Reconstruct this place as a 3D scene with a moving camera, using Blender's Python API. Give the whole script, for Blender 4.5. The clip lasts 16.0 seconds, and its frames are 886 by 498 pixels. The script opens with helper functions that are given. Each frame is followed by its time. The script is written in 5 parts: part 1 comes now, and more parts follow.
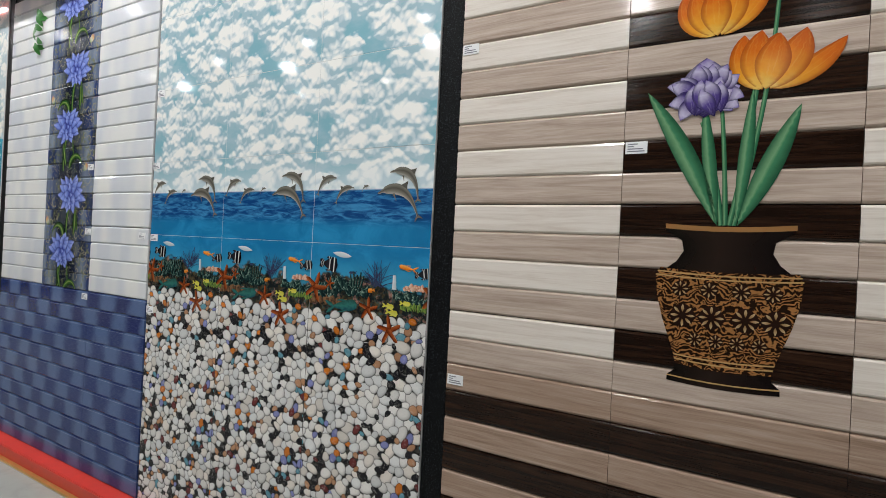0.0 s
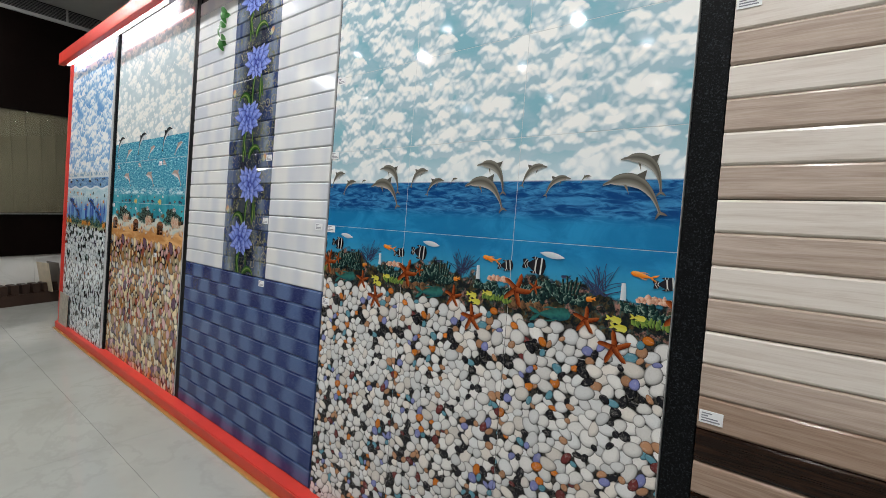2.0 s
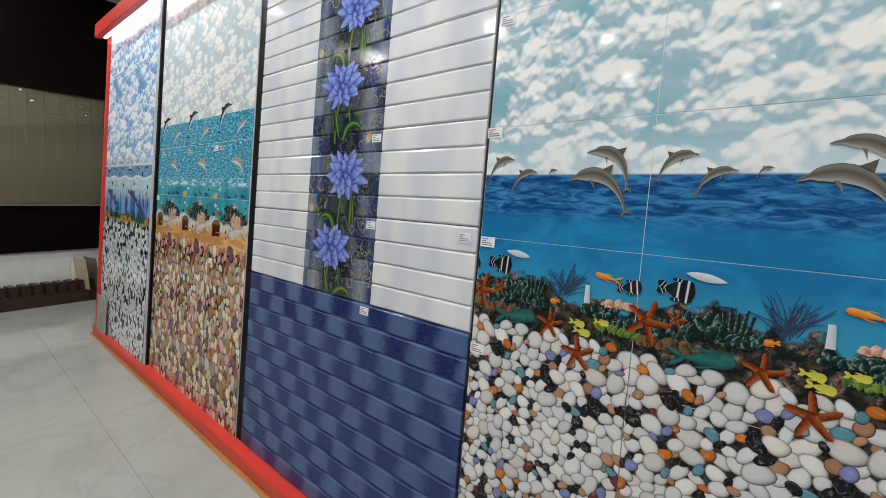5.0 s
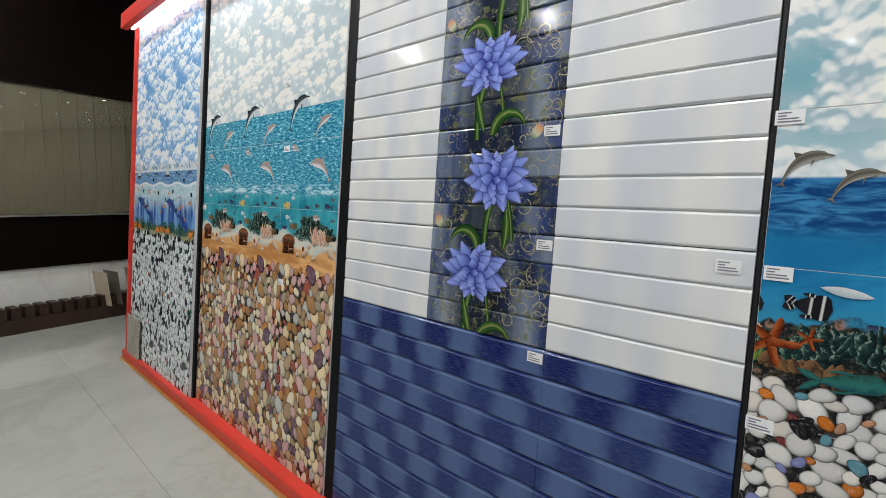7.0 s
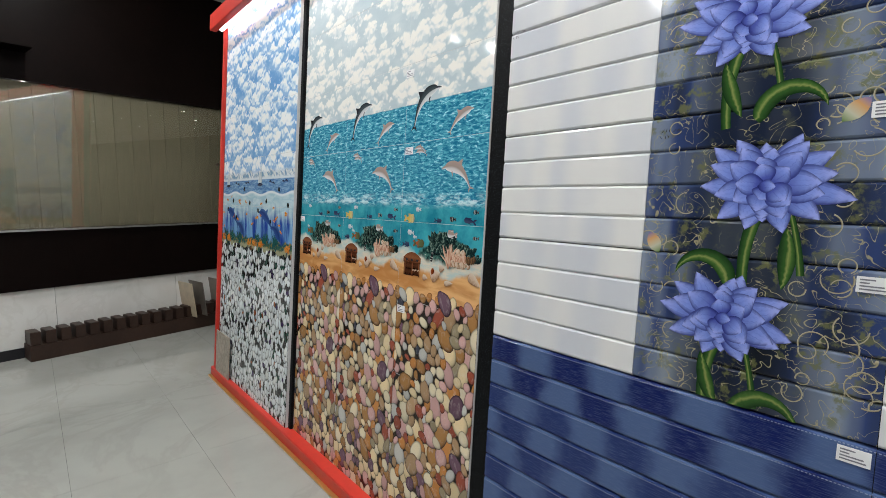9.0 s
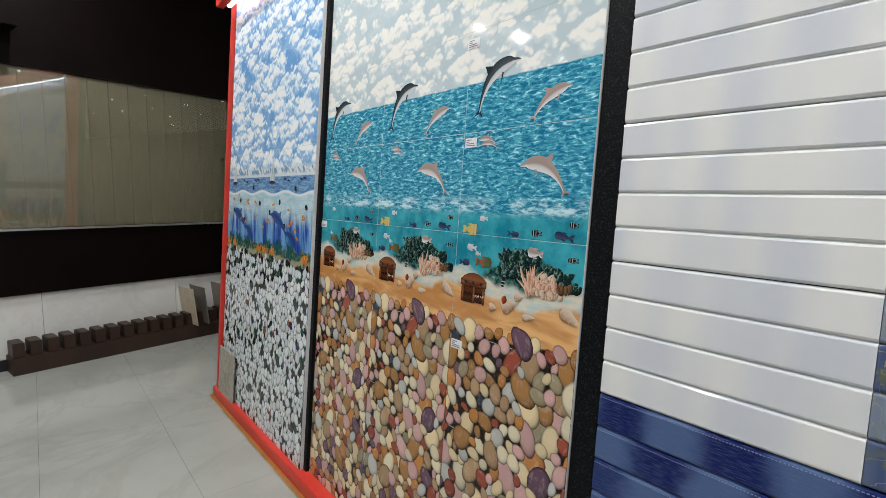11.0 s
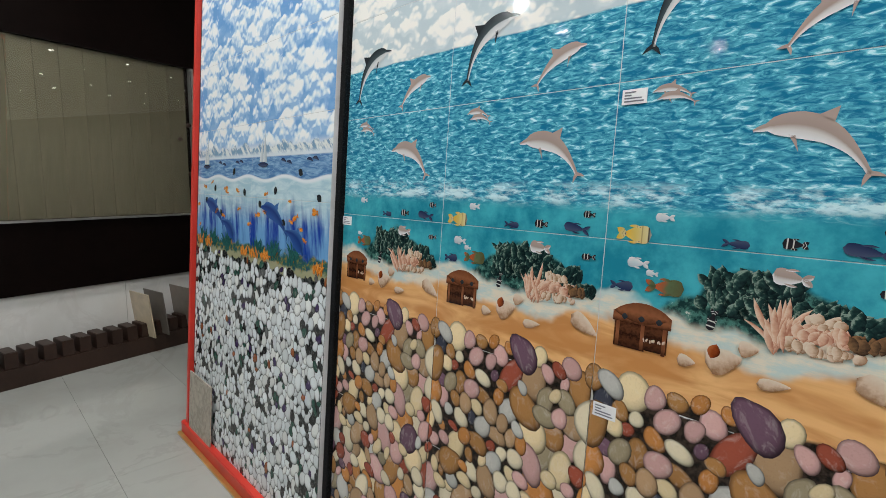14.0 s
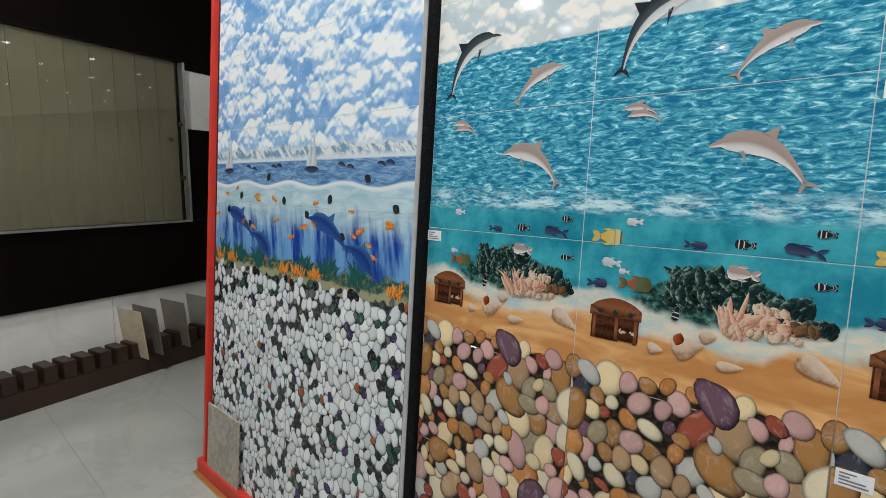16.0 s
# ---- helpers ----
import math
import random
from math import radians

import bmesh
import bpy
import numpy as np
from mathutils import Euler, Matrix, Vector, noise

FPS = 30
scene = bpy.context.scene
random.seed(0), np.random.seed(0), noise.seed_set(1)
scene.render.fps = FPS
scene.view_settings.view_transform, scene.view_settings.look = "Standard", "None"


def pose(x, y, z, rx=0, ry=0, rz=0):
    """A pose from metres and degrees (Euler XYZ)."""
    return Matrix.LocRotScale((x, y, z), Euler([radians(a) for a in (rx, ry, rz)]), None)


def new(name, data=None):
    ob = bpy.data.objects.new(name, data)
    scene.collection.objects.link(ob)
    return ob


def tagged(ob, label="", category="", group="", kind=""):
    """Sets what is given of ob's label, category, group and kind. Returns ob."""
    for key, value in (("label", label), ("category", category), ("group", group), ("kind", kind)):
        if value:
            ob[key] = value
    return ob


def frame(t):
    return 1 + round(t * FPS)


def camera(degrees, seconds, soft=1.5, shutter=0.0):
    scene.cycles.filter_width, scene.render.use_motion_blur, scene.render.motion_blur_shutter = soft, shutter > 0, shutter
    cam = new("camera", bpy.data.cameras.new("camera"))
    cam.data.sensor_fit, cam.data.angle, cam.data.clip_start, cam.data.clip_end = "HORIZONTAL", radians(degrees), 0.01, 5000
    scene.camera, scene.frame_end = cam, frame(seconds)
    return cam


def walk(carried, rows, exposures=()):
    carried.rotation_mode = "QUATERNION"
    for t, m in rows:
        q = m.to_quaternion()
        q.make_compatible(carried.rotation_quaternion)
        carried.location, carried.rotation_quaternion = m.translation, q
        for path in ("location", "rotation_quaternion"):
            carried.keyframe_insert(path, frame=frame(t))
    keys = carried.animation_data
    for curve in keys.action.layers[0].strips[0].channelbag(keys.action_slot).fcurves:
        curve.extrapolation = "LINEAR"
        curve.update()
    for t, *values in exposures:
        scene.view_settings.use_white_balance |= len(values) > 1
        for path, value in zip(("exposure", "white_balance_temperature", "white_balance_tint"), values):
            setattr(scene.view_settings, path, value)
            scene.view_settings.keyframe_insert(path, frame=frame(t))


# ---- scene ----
cam = camera(83.8, 16.0, soft=0.85)
METRES, EYE, TILT, LEAN, TURN = 5.4, 1.64, -3.5, 1.93, 28.8
ROWS = [
    (0.0, 0.0, 0.0, 0.0, -0.0, 0.02, -2.86),
    (0.5, 0.0006, 0.0126, 0.0011, 6.3, -0.86, -3.53),
    (1.0, -0.0117, 0.0209, 0.0018, 10.43, -1.64, -3.8),
    (1.5, -0.0483, 0.0354, 0.0024, 12.12, -2.0, -3.91),
    (2.0, -0.079, 0.0418, 0.0012, 12.19, -1.84, -4.35),
    (2.5, -0.1015, 0.0549, 0.0016, 12.61, -1.82, -4.77),
    (3.0, -0.122, 0.0853, 0.0058, 13.99, -1.94, -5.14),
    (3.5, -0.142, 0.1145, 0.0086, 15.34, -2.42, -5.49),
    (4.0, -0.1705, 0.1347, 0.0086, 15.03, -2.79, -5.29),
    (6.5, -0.339, 0.2253, 0.0105, 15.12, -3.53, -4.18),
    (7.0, -0.3817, 0.2337, 0.0113, 14.78, -3.31, -3.84),
    (7.5, -0.4147, 0.2362, 0.0098, 15.06, -3.08, -3.6),
    (8.0, -0.4374, 0.2515, 0.0089, 16.46, -3.09, -3.34),
    (8.5, -0.4682, 0.281, 0.0147, 18.99, -3.35, -3.12),
    (9.0, -0.4924, 0.3005, 0.0174, 21.13, -3.5, -3.21),
    (9.5, -0.5191, 0.3157, 0.0183, 21.15, -3.45, -3.32),
    (12.0, -0.5966, 0.423, 0.0267, 21.06, -3.98, -4.66),
    (12.5, -0.6125, 0.4434, 0.028, 19.67, -3.9, -4.6),
    (13.0, -0.6439, 0.4574, 0.0303, 17.85, -4.0, -4.2),
    (13.5, -0.68, 0.463, 0.0264, 16.68, -4.4, -3.89),
    (14.0, -0.7035, 0.4731, 0.0227, 16.51, -4.83, -3.67),
    (14.5, -0.7308, 0.4922, 0.0249, 17.14, -5.44, -3.41),
    (15.0, -0.7522, 0.4998, 0.0247, 16.88, -5.8, -3.3),
    (15.5, -0.7796, 0.5019, 0.0247, 15.08, -5.59, -3.14),
    (16.0, -0.8064, 0.5031, 0.0251, 12.78, -4.57, -3.23),
]
walk(cam, [(t, pose(0, 0, EYE, TILT, LEAN, TURN) @ pose(METRES * x, METRES * y, METRES * z, 90 + pitch, roll, yaw)) for t, x, y, z, yaw, pitch, roll in ROWS])

# ---- world and light ----
world = bpy.data.worlds.new("world")
scene.world = world
world.use_nodes = True
world.node_tree.nodes["Background"].inputs[0].default_value = (0.9, 0.95, 1.0, 1)
world.node_tree.nodes["Background"].inputs[1].default_value = 0.02
scene.view_settings.exposure = 0.0
LAMPS = [(x, y, w) for x in (-8.6, -6.0, -3.4, -0.8, 1.8) for y, w in ((-2.2, 23.0), (0.62, 52.0))]
CEIL = 4.56


def ceiling_lamp(x, y, watts):
    data = bpy.data.lights.new("downlight_lamp", "AREA")
    data.shape, data.size, data.energy, data.color = "DISK", 0.08, watts, (0.985, 0.99, 0.985)
    ob = new("downlight_lamp", data)
    ob.matrix_world = pose(x, y, CEIL - 0.03)
    return ob


for lx, ly, lw in LAMPS:
    ceiling_lamp(lx, ly, lw)


# ---- node helper ----
class Net:
    def __init__(self, name):
        self.mat = bpy.data.materials.new(name)
        self.mat.use_nodes = True
        self.t = self.mat.node_tree
        self.bsdf = self.t.nodes["Principled BSDF"]

    def put(self, sock, v):
        if isinstance(v, bpy.types.NodeSocket):
            self.t.links.new(v, sock)
        elif isinstance(v, (int, float)) and sock.type in ("RGBA", "VECTOR"):
            sock.default_value = (v, v, v, 1)[: len(sock.default_value)]
        elif sock.type == "RGBA" and len(v) == 3:
            sock.default_value = (*v, 1)
        else:
            sock.default_value = v

    def node(self, kind, **inputs):
        n = self.t.nodes.new(kind)
        for k, v in inputs.items():
            self.put(n.inputs[k.replace("_", " ")], v)
        return n

    def m(self, op, a, b=0.0, c=0.0):
        n = self.t.nodes.new("ShaderNodeMath")
        n.operation = op
        for i, v in enumerate((a, b, c)):
            self.put(n.inputs[i], v)
        return n.outputs[0]

    def mix(self, f, a, b, blend="MIX"):
        n = self.t.nodes.new("ShaderNodeMix")
        n.data_type, n.blend_type = "RGBA", blend
        self.put(n.inputs[0], f)
        self.put(n.inputs[6], a)
        self.put(n.inputs[7], b)
        return n.outputs[2]

    def ramp(self, f, stops, mode="LINEAR"):
        n = self.t.nodes.new("ShaderNodeValToRGB")
        n.color_ramp.interpolation = mode
        els = n.color_ramp.elements
        while len(els) < len(stops):
            els.new(0.5)
        for e, (p, c) in zip(els, stops):
            e.position = p
            e.color = (c, c, c, 1) if isinstance(c, (int, float)) else (*c, 1)
        self.put(n.inputs[0], f)
        return n.outputs[0]

    def step(self, f, lo, hi):
        n = self.t.nodes.new("ShaderNodeMapRange")
        n.interpolation_type = "SMOOTHSTEP"
        for i, v in enumerate((f, lo, hi, 0.0, 1.0)):
            self.put(n.inputs[i], v)
        return n.outputs[0]

    def coords(self, ob=None):
        """x, y, z and the vector, in ob's own space or in the thing's own."""
        n = self.t.nodes.new("ShaderNodeTexCoord")
        n.object = ob
        s = self.t.nodes.new("ShaderNodeSeparateXYZ")
        self.t.links.new(n.outputs["Object"], s.inputs[0])
        return (*s.outputs, n.outputs["Object"])

    def world(self):
        return self.t.nodes.new("ShaderNodeNewGeometry").outputs["Position"]

    def uv(self):
        n = self.t.nodes.new("ShaderNodeTexCoord")
        s = self.t.nodes.new("ShaderNodeSeparateXYZ")
        self.t.links.new(n.outputs["UV"], s.inputs[0])
        return s.outputs[0], s.outputs[1]

    def vec(self, x, y, z=0.0):
        n = self.t.nodes.new("ShaderNodeCombineXYZ")
        for i, v in enumerate((x, y, z)):
            self.put(n.inputs[i], v)
        return n.outputs[0]

    def noise(self, v, scale, detail=4.0, rough=0.55, warp=0.0):
        n = self.node("ShaderNodeTexNoise", Vector=v, Scale=scale, Detail=detail, Roughness=rough, Distortion=warp)
        return n.outputs[0]

    def cells(self, v, scale, feature="F1", rand=1.0):
        n = self.t.nodes.new("ShaderNodeTexVoronoi")
        n.voronoi_dimensions, n.feature = "2D", feature
        self.put(n.inputs["Vector"], v)
        self.put(n.inputs["Scale"], scale)
        self.put(n.inputs["Randomness"], rand)
        return n

    def done(self, colour, rough=0.5, bump=None, strength=0.2, metal=0.0, dist=0.002, coat=0.0, spec=0.28):
        self.put(self.bsdf.inputs["Base Color"], colour)
        self.put(self.bsdf.inputs["Roughness"], rough)
        self.put(self.bsdf.inputs["Metallic"], metal)
        self.put(self.bsdf.inputs["Specular IOR Level"], spec)
        self.bsdf.inputs["Coat Weight"].default_value = coat
        if bump is not None:
            b = self.node("ShaderNodeBump", Height=bump, Strength=strength, Distance=dist)
            self.t.links.new(b.outputs[0], self.bsdf.inputs["Normal"])
        return self.mat


def plain(name, colour, rough=0.5, metal=0.0, scale=30.0, vary=0.12, bump=0.05, spec=0.4):
    g = Net(name)
    p = g.world()
    big, fine = g.noise(p, scale * 0.12, 3), g.noise(p, scale, 5)
    v = g.m("ADD", g.m("MULTIPLY", big, 0.6), g.m("MULTIPLY", fine, 0.4))
    dark, light = [c * (1 - vary) for c in colour], [min(1, c * (1 + vary)) for c in colour]
    r = g.m("ADD", g.m("MULTIPLY", fine, 0.1), rough - 0.05)
    return g.done(g.mix(g.step(v, 0.3, 0.7), dark, light), r, fine, bump, metal, spec=spec)


def emitter(name, colour, strength):
    g = Net(name)
    g.put(g.bsdf.inputs["Base Color"], colour)
    g.put(g.bsdf.inputs["Emission Color"], colour)
    g.bsdf.inputs["Emission Strength"].default_value = strength
    return g.mat


# ---- mesh helpers ----
def box(bm, x0, x1, y0, y1, z0, z1, bevel=0.0):
    made = bmesh.ops.create_cube(bm, size=1, matrix=Matrix.Translation(((x0 + x1) / 2, (y0 + y1) / 2, (z0 + z1) / 2)) @ Matrix.Diagonal((x1 - x0, y1 - y0, z1 - z0, 1)))
    if bevel:
        edges = {e for v in made["verts"] for e in v.link_edges}
        bmesh.ops.bevel(bm, geom=list(edges), offset=bevel, segments=2, affect="EDGES", clamp_overlap=True)
    return bm


def mesh_of(name, bm, material):
    me = bpy.data.meshes.new(name)
    bm.to_mesh(me)
    bm.free()
    me.materials.append(material)
    return me


def part(name, bm, material, parent=None, label=""):
    ob = new(name, mesh_of(name, bm, material))
    ob.parent = parent
    return tagged(ob, label)


def boxed(name, dims, material, parent=None, bevel=0.0, label=""):
    return part(name, box(bmesh.new(), *dims, bevel), material, parent, label)


def thing(name, m, label, category, group="", kind=""):
    ob = new(name)
    ob.empty_display_size = 0.1
    ob.matrix_world = m
    return tagged(ob, label, category, group, kind)


def piece(name, me, parent, x=0.0, y=0.0, z=0.0):
    ob = new(name, me)
    ob.parent = parent
    ob.location = (x, y, z)
    return ob


def tile_mesh(name, w, h, material, d=0.009, c=0.0012):
    """A flat tile with chamfered face edges, its lower left corner at the origin, face towards -y."""
    bm = bmesh.new()
    back = [bm.verts.new(p) for p in ((0, d, 0), (w, d, 0), (w, d, h), (0, d, h))]
    side = [bm.verts.new(p) for p in ((0, c, 0), (w, c, 0), (w, c, h), (0, c, h))]
    face = [bm.verts.new(p) for p in ((c, 0, c), (w - c, 0, c), (w - c, 0, h - c), (c, 0, h - c))]
    bm.faces.new(face)
    bm.faces.new(back[::-1])
    for ring, nxt in ((side, face), (back, side)):
        for i in range(4):
            j = (i + 1) % 4
            bm.faces.new((ring[i], ring[j], nxt[j], nxt[i]))
    return mesh_of(name, bm, material)


def ribbed_mesh(name, w, h, rows, material, d=0.012, groove=0.007, lip=0.008):
    """A tile whose face swells into plank-like rows."""
    prof = [(d, 0.0)]
    step = h / rows
    for i in range(rows):
        z = i * step
        prof += [(groove, z + 0.0006), (groove * 0.35, z + lip * 0.4), (0.0, z + lip), (0.0, z + step - lip), (groove * 0.35, z + step - lip * 0.4), (groove, z + step - 0.0006)]
    prof.append((d, h))
    bm = bmesh.new()
    a = [bm.verts.new((0, y, z)) for y, z in prof]
    b = [bm.verts.new((w, y, z)) for y, z in prof]
    for i in range(len(prof) - 1):
        bm.faces.new((a[i], b[i], b[i + 1], a[i + 1]))
    bm.faces.new(a[::-1])
    bm.faces.new(b)
    return mesh_of(name, bm, material)


def tile_field(panel, name, material, xs, zs, y, gap=0.0015, ribs=0):
    cache = {}
    for x0, x1 in zip(xs, xs[1:]):
        for z0, z1 in zip(zs, zs[1:]):
            w, h = round(x1 - x0 - gap, 4), round(z1 - z0 - gap, 4)
            if (w, h) not in cache:
                cache[w, h] = ribbed_mesh(name, w, h, ribs, material) if ribs else tile_mesh(name, w, h, material)
            piece(name, cache[w, h], panel, x0 + gap / 2, y, z0 + gap / 2)


SHAPES = {
    "leaf": lambda u: math.sin(math.pi * u) ** 0.8,
    "petal": lambda u: math.sin(math.pi * u ** 0.9) ** 0.95 * (0.6 + 0.5 * u) if u < 1 else 0.0,
    "spindle": lambda u: 0.16 + u if u < 0.1 else (max(0.1, 0.26 + 0.74 * math.sin(math.pi * ((u - 0.1) / 0.9) ** 0.55)) * (1 - 0.78 * u ** 3) if u < 1 else 0.08),
    "stem": lambda u: 1.0 - 0.3 * u,
    "wedge": lambda u: 1.0 - u,
    "fan": lambda u: 0.15 + 0.85 * u,
    "drop": lambda u: math.sin(math.pi * u ** 0.55) ** 0.75 if 0 < u < 1 else 0.0,
}


def stroke(bm, x, z, ang, length, width, bend=0.0, shape="leaf", y=0.0, n=9):
    """A flat brush-like shape from (x, z) on, with UVs along and across it."""
    uvs = bm.loops.layers.uv.verify()
    f, rows, a = SHAPES[shape], [], radians(ang)
    for i in range(n + 1):
        u = i / n
        w = max(0.00025, 0.5 * width * abs(f(u)))
        nx, nz = -math.sin(a), math.cos(a)
        rows.append((u, bm.verts.new((x + nx * w, y, z + nz * w)), bm.verts.new((x - nx * w, y, z - nz * w))))
        x, z = x + math.cos(a) * length / n, z + math.sin(a) * length / n
        a += radians(bend) / n
    for (u0, l0, r0), (u1, l1, r1) in zip(rows, rows[1:]):
        face = bm.faces.new((r0, r1, l1, l0))
        for loop, uv in zip(face.loops, ((u0, 0), (u1, 0), (u1, 1), (u0, 1))):
            loop[uvs].uv = uv
        face.normal_update()
        if face.normal.y > 0:
            face.normal_flip()
    return bm


def patch(bm, x0, x1, z0, z1, y, skew=0.0):
    uvs = bm.loops.layers.uv.verify()
    f = bm.faces.new([bm.verts.new(p) for p in ((x0, y, z0), (x1, y, z0), (x1 + skew, y, z1), (x0 + skew, y, z1))])
    for loop, uv in zip(f.loops, ((0, 0), (1, 0), (1, 1), (0, 1))):
        loop[uvs].uv = uv
    return bm


def ink(name, stops, across=True, rough=0.12, speck=0.0, scale=60.0):
    """Printed and glazed colour, running across or along a stroke."""
    g = Net(name)
    u, v = g.uv()
    f = v if across else u
    p = g.world()
    f = g.m("ADD", f, g.m("MULTIPLY", g.m("SUBTRACT", g.noise(p, scale, 4), 0.5), speck))
    return g.done(g.ramp(f, stops), rough)


# ---- surface materials ----
wood_dark = plain("dark brown laminate", (0.0045, 0.0024, 0.002), 0.45, scale=14, vary=0.3, spec=0.07)
red_paint = plain("red gloss paint", (0.62, 0.045, 0.03), 0.38, scale=20, vary=0.1)
gold_metal = plain("brass edging", (0.75, 0.5, 0.18), 0.3, 0.8)
board_black = plain("black board", (0.012, 0.012, 0.015), 0.5)
white_plaster = plain("white painted ceiling", (0.55, 0.55, 0.54), 0.7, scale=8, vary=0.04)
# kept dim so that the added, unseen walls reflect little into the tiles
dim_room_wall = plain("dim paint of the added walls", (0.16, 0.155, 0.145), 0.7, scale=8, vary=0.06)
grey_metal = plain("grey metal slats", (0.3, 0.3, 0.3), 0.45, 0.3)
dark_metal = plain("dark recess", (0.03, 0.03, 0.03), 0.7)
grout = plain("pale tile grout", (0.6, 0.61, 0.61), 0.8)
paper = plain("white label paper", (0.82, 0.83, 0.84), 0.5, scale=80, vary=0.03)
ink_grey = plain("grey print", (0.2, 0.2, 0.24), 0.6)
block_brown = plain("brown laminate blocks", (0.035, 0.018, 0.012), 0.45, scale=25, vary=0.25)
tube_glow = emitter("led tube", (0.9, 0.95, 1.0), 14.0)
lamp_glow = emitter("downlight glow", (1.0, 0.98, 0.95), 70.0)


def granite_material():
    g = Net("black speckled granite")
    p = g.world()
    a, b = g.noise(p, 170, 3, 0.7), g.noise(p, 60, 4)
    c = g.mix(g.step(a, 0.5, 0.72), (0.002, 0.0025, 0.003), (0.03, 0.034, 0.04))
    c = g.mix(g.m("MULTIPLY", g.step(b, 0.55, 0.75), 0.5), c, (0.012, 0.014, 0.017))
    return g.done(c, g.m("ADD", 0.4, g.m("MULTIPLY", a, 0.3)), a, 0.25, spec=0.12)


def marble_material(name, base, vein, scale=1.0, rough=0.08):
    g = Net(name)
    p = g.world()
    w = g.noise(p, 0.8 * scale, 6, 0.6, 1.2)
    v1 = g.m("SUBTRACT", 1.0, g.step(g.m("ABSOLUTE", g.m("SUBTRACT", w, 0.5)), 0.0, 0.035))
    cloud = g.noise(p, 2.2 * scale, 5)
    info = g.t.nodes.new("ShaderNodeObjectInfo").outputs["Random"]
    c = g.mix(g.m("MULTIPLY", v1, 0.35), base, vein)
    c = g.mix(g.m("MULTIPLY", g.step(cloud, 0.42, 0.7), 0.4), c, vein)
    c = g.mix(g.m("MULTIPLY", info, 0.12), c, vein)
    return g.done(c, g.m("ADD", rough * 0.5, g.m("MULTIPLY", cloud, 0.04)), cloud, 0.015, spec=0.5)


granite = granite_material()
floor_marble = marble_material("polished pale floor tile", (0.38, 0.385, 0.355), (0.29, 0.29, 0.265), 0.9, 0.02)
wall_marble = marble_material("white glazed wall tile", (0.75, 0.75, 0.72), (0.6, 0.59, 0.55), 1.3, 0.15)

# ---- the display's own space: a panel wall that leans back by 4 degrees ----
LEANING = Matrix.Translation((0, 0, 1.64)) @ pose(0, 0, 0, -4.0) @ Matrix.Translation((0, 0, -1.54))
FACE, FACE_END = 1.58, 1.54
TOP = 3.30


def puffs(g, x, z, x0, w, scale, squash=1.25, lean=0.25):
    """Cauliflower cloud heads that repeat in every tile's width: their height, and how far they face upwards."""
    turn, r = g.m("MULTIPLY", g.m("SUBTRACT", x, x0), math.tau / w), w / math.tau
    cx, cy = g.m("MULTIPLY", g.m("COSINE", turn), r), g.m("MULTIPLY", g.m("SINE", turn), r)
    warp = g.m("MULTIPLY", g.m("SUBTRACT", g.noise(g.vec(cx, cy, z), 9, 2, 0.5), 0.5), 0.09)

    def height(dz):
        p = g.vec(cx, cy, g.m("ADD", g.m("MULTIPLY", g.m("ADD", z, dz), squash), warp))
        total = None
        for k, share in ((1.0, 0.55), (2.1, 0.29), (4.7, 0.16)):
            n = g.t.nodes.new("ShaderNodeTexVoronoi")
            n.voronoi_dimensions, n.feature = "3D", "SMOOTH_F1"
            g.put(n.inputs["Vector"], p)
            g.put(n.inputs["Scale"], scale * k)
            g.put(n.inputs["Smoothness"], 0.12)
            d = g.m("MULTIPLY", n.outputs["Distance"], share)
            total = d if total is None else g.m("ADD", total, d)
        return g.m("SUBTRACT", 1.0, total)

    low = height(0.0)
    rise = g.m("SUBTRACT", low, height(0.14 / scale))
    broad = g.noise(g.vec(cx, cy, g.m("MULTIPLY", z, 1.3)), scale * 0.42, 3)
    return g.m("ADD", low, g.m("MULTIPLY", g.m("SUBTRACT", broad, 0.5), 0.55)), rise


def clouds(g, x, z, x0, w, scale, cols, cover=0.5, soft=0.05):
    """The printed sky: open blue, then each cloud head from its dim foot to its bright crown."""
    body, rise = puffs(g, x, z, x0, w, scale)
    veil = g.noise(g.vec(x, g.m("MULTIPLY", z, 2.0)), scale * 0.7, 5)
    sky = g.mix(g.step(veil, 0.4, 0.75), cols[0], cols[1])
    tone = g.m("ADD", g.m("MULTIPLY", rise, 3.4), g.m("ADD", 0.4, g.m("MULTIPLY", g.m("SUBTRACT", body, 0.5), 1.5)))
    heads = g.ramp(tone, [(0.12, cols[1]), (0.45, cols[2]), (0.8, cols[3])])
    return g.mix(g.step(body, cover - soft, cover + soft), sky, heads)


def bed(g, v, dark, light):
    return g.mix(g.step(g.noise(v, 60, 4), 0.4, 0.65), dark, light)


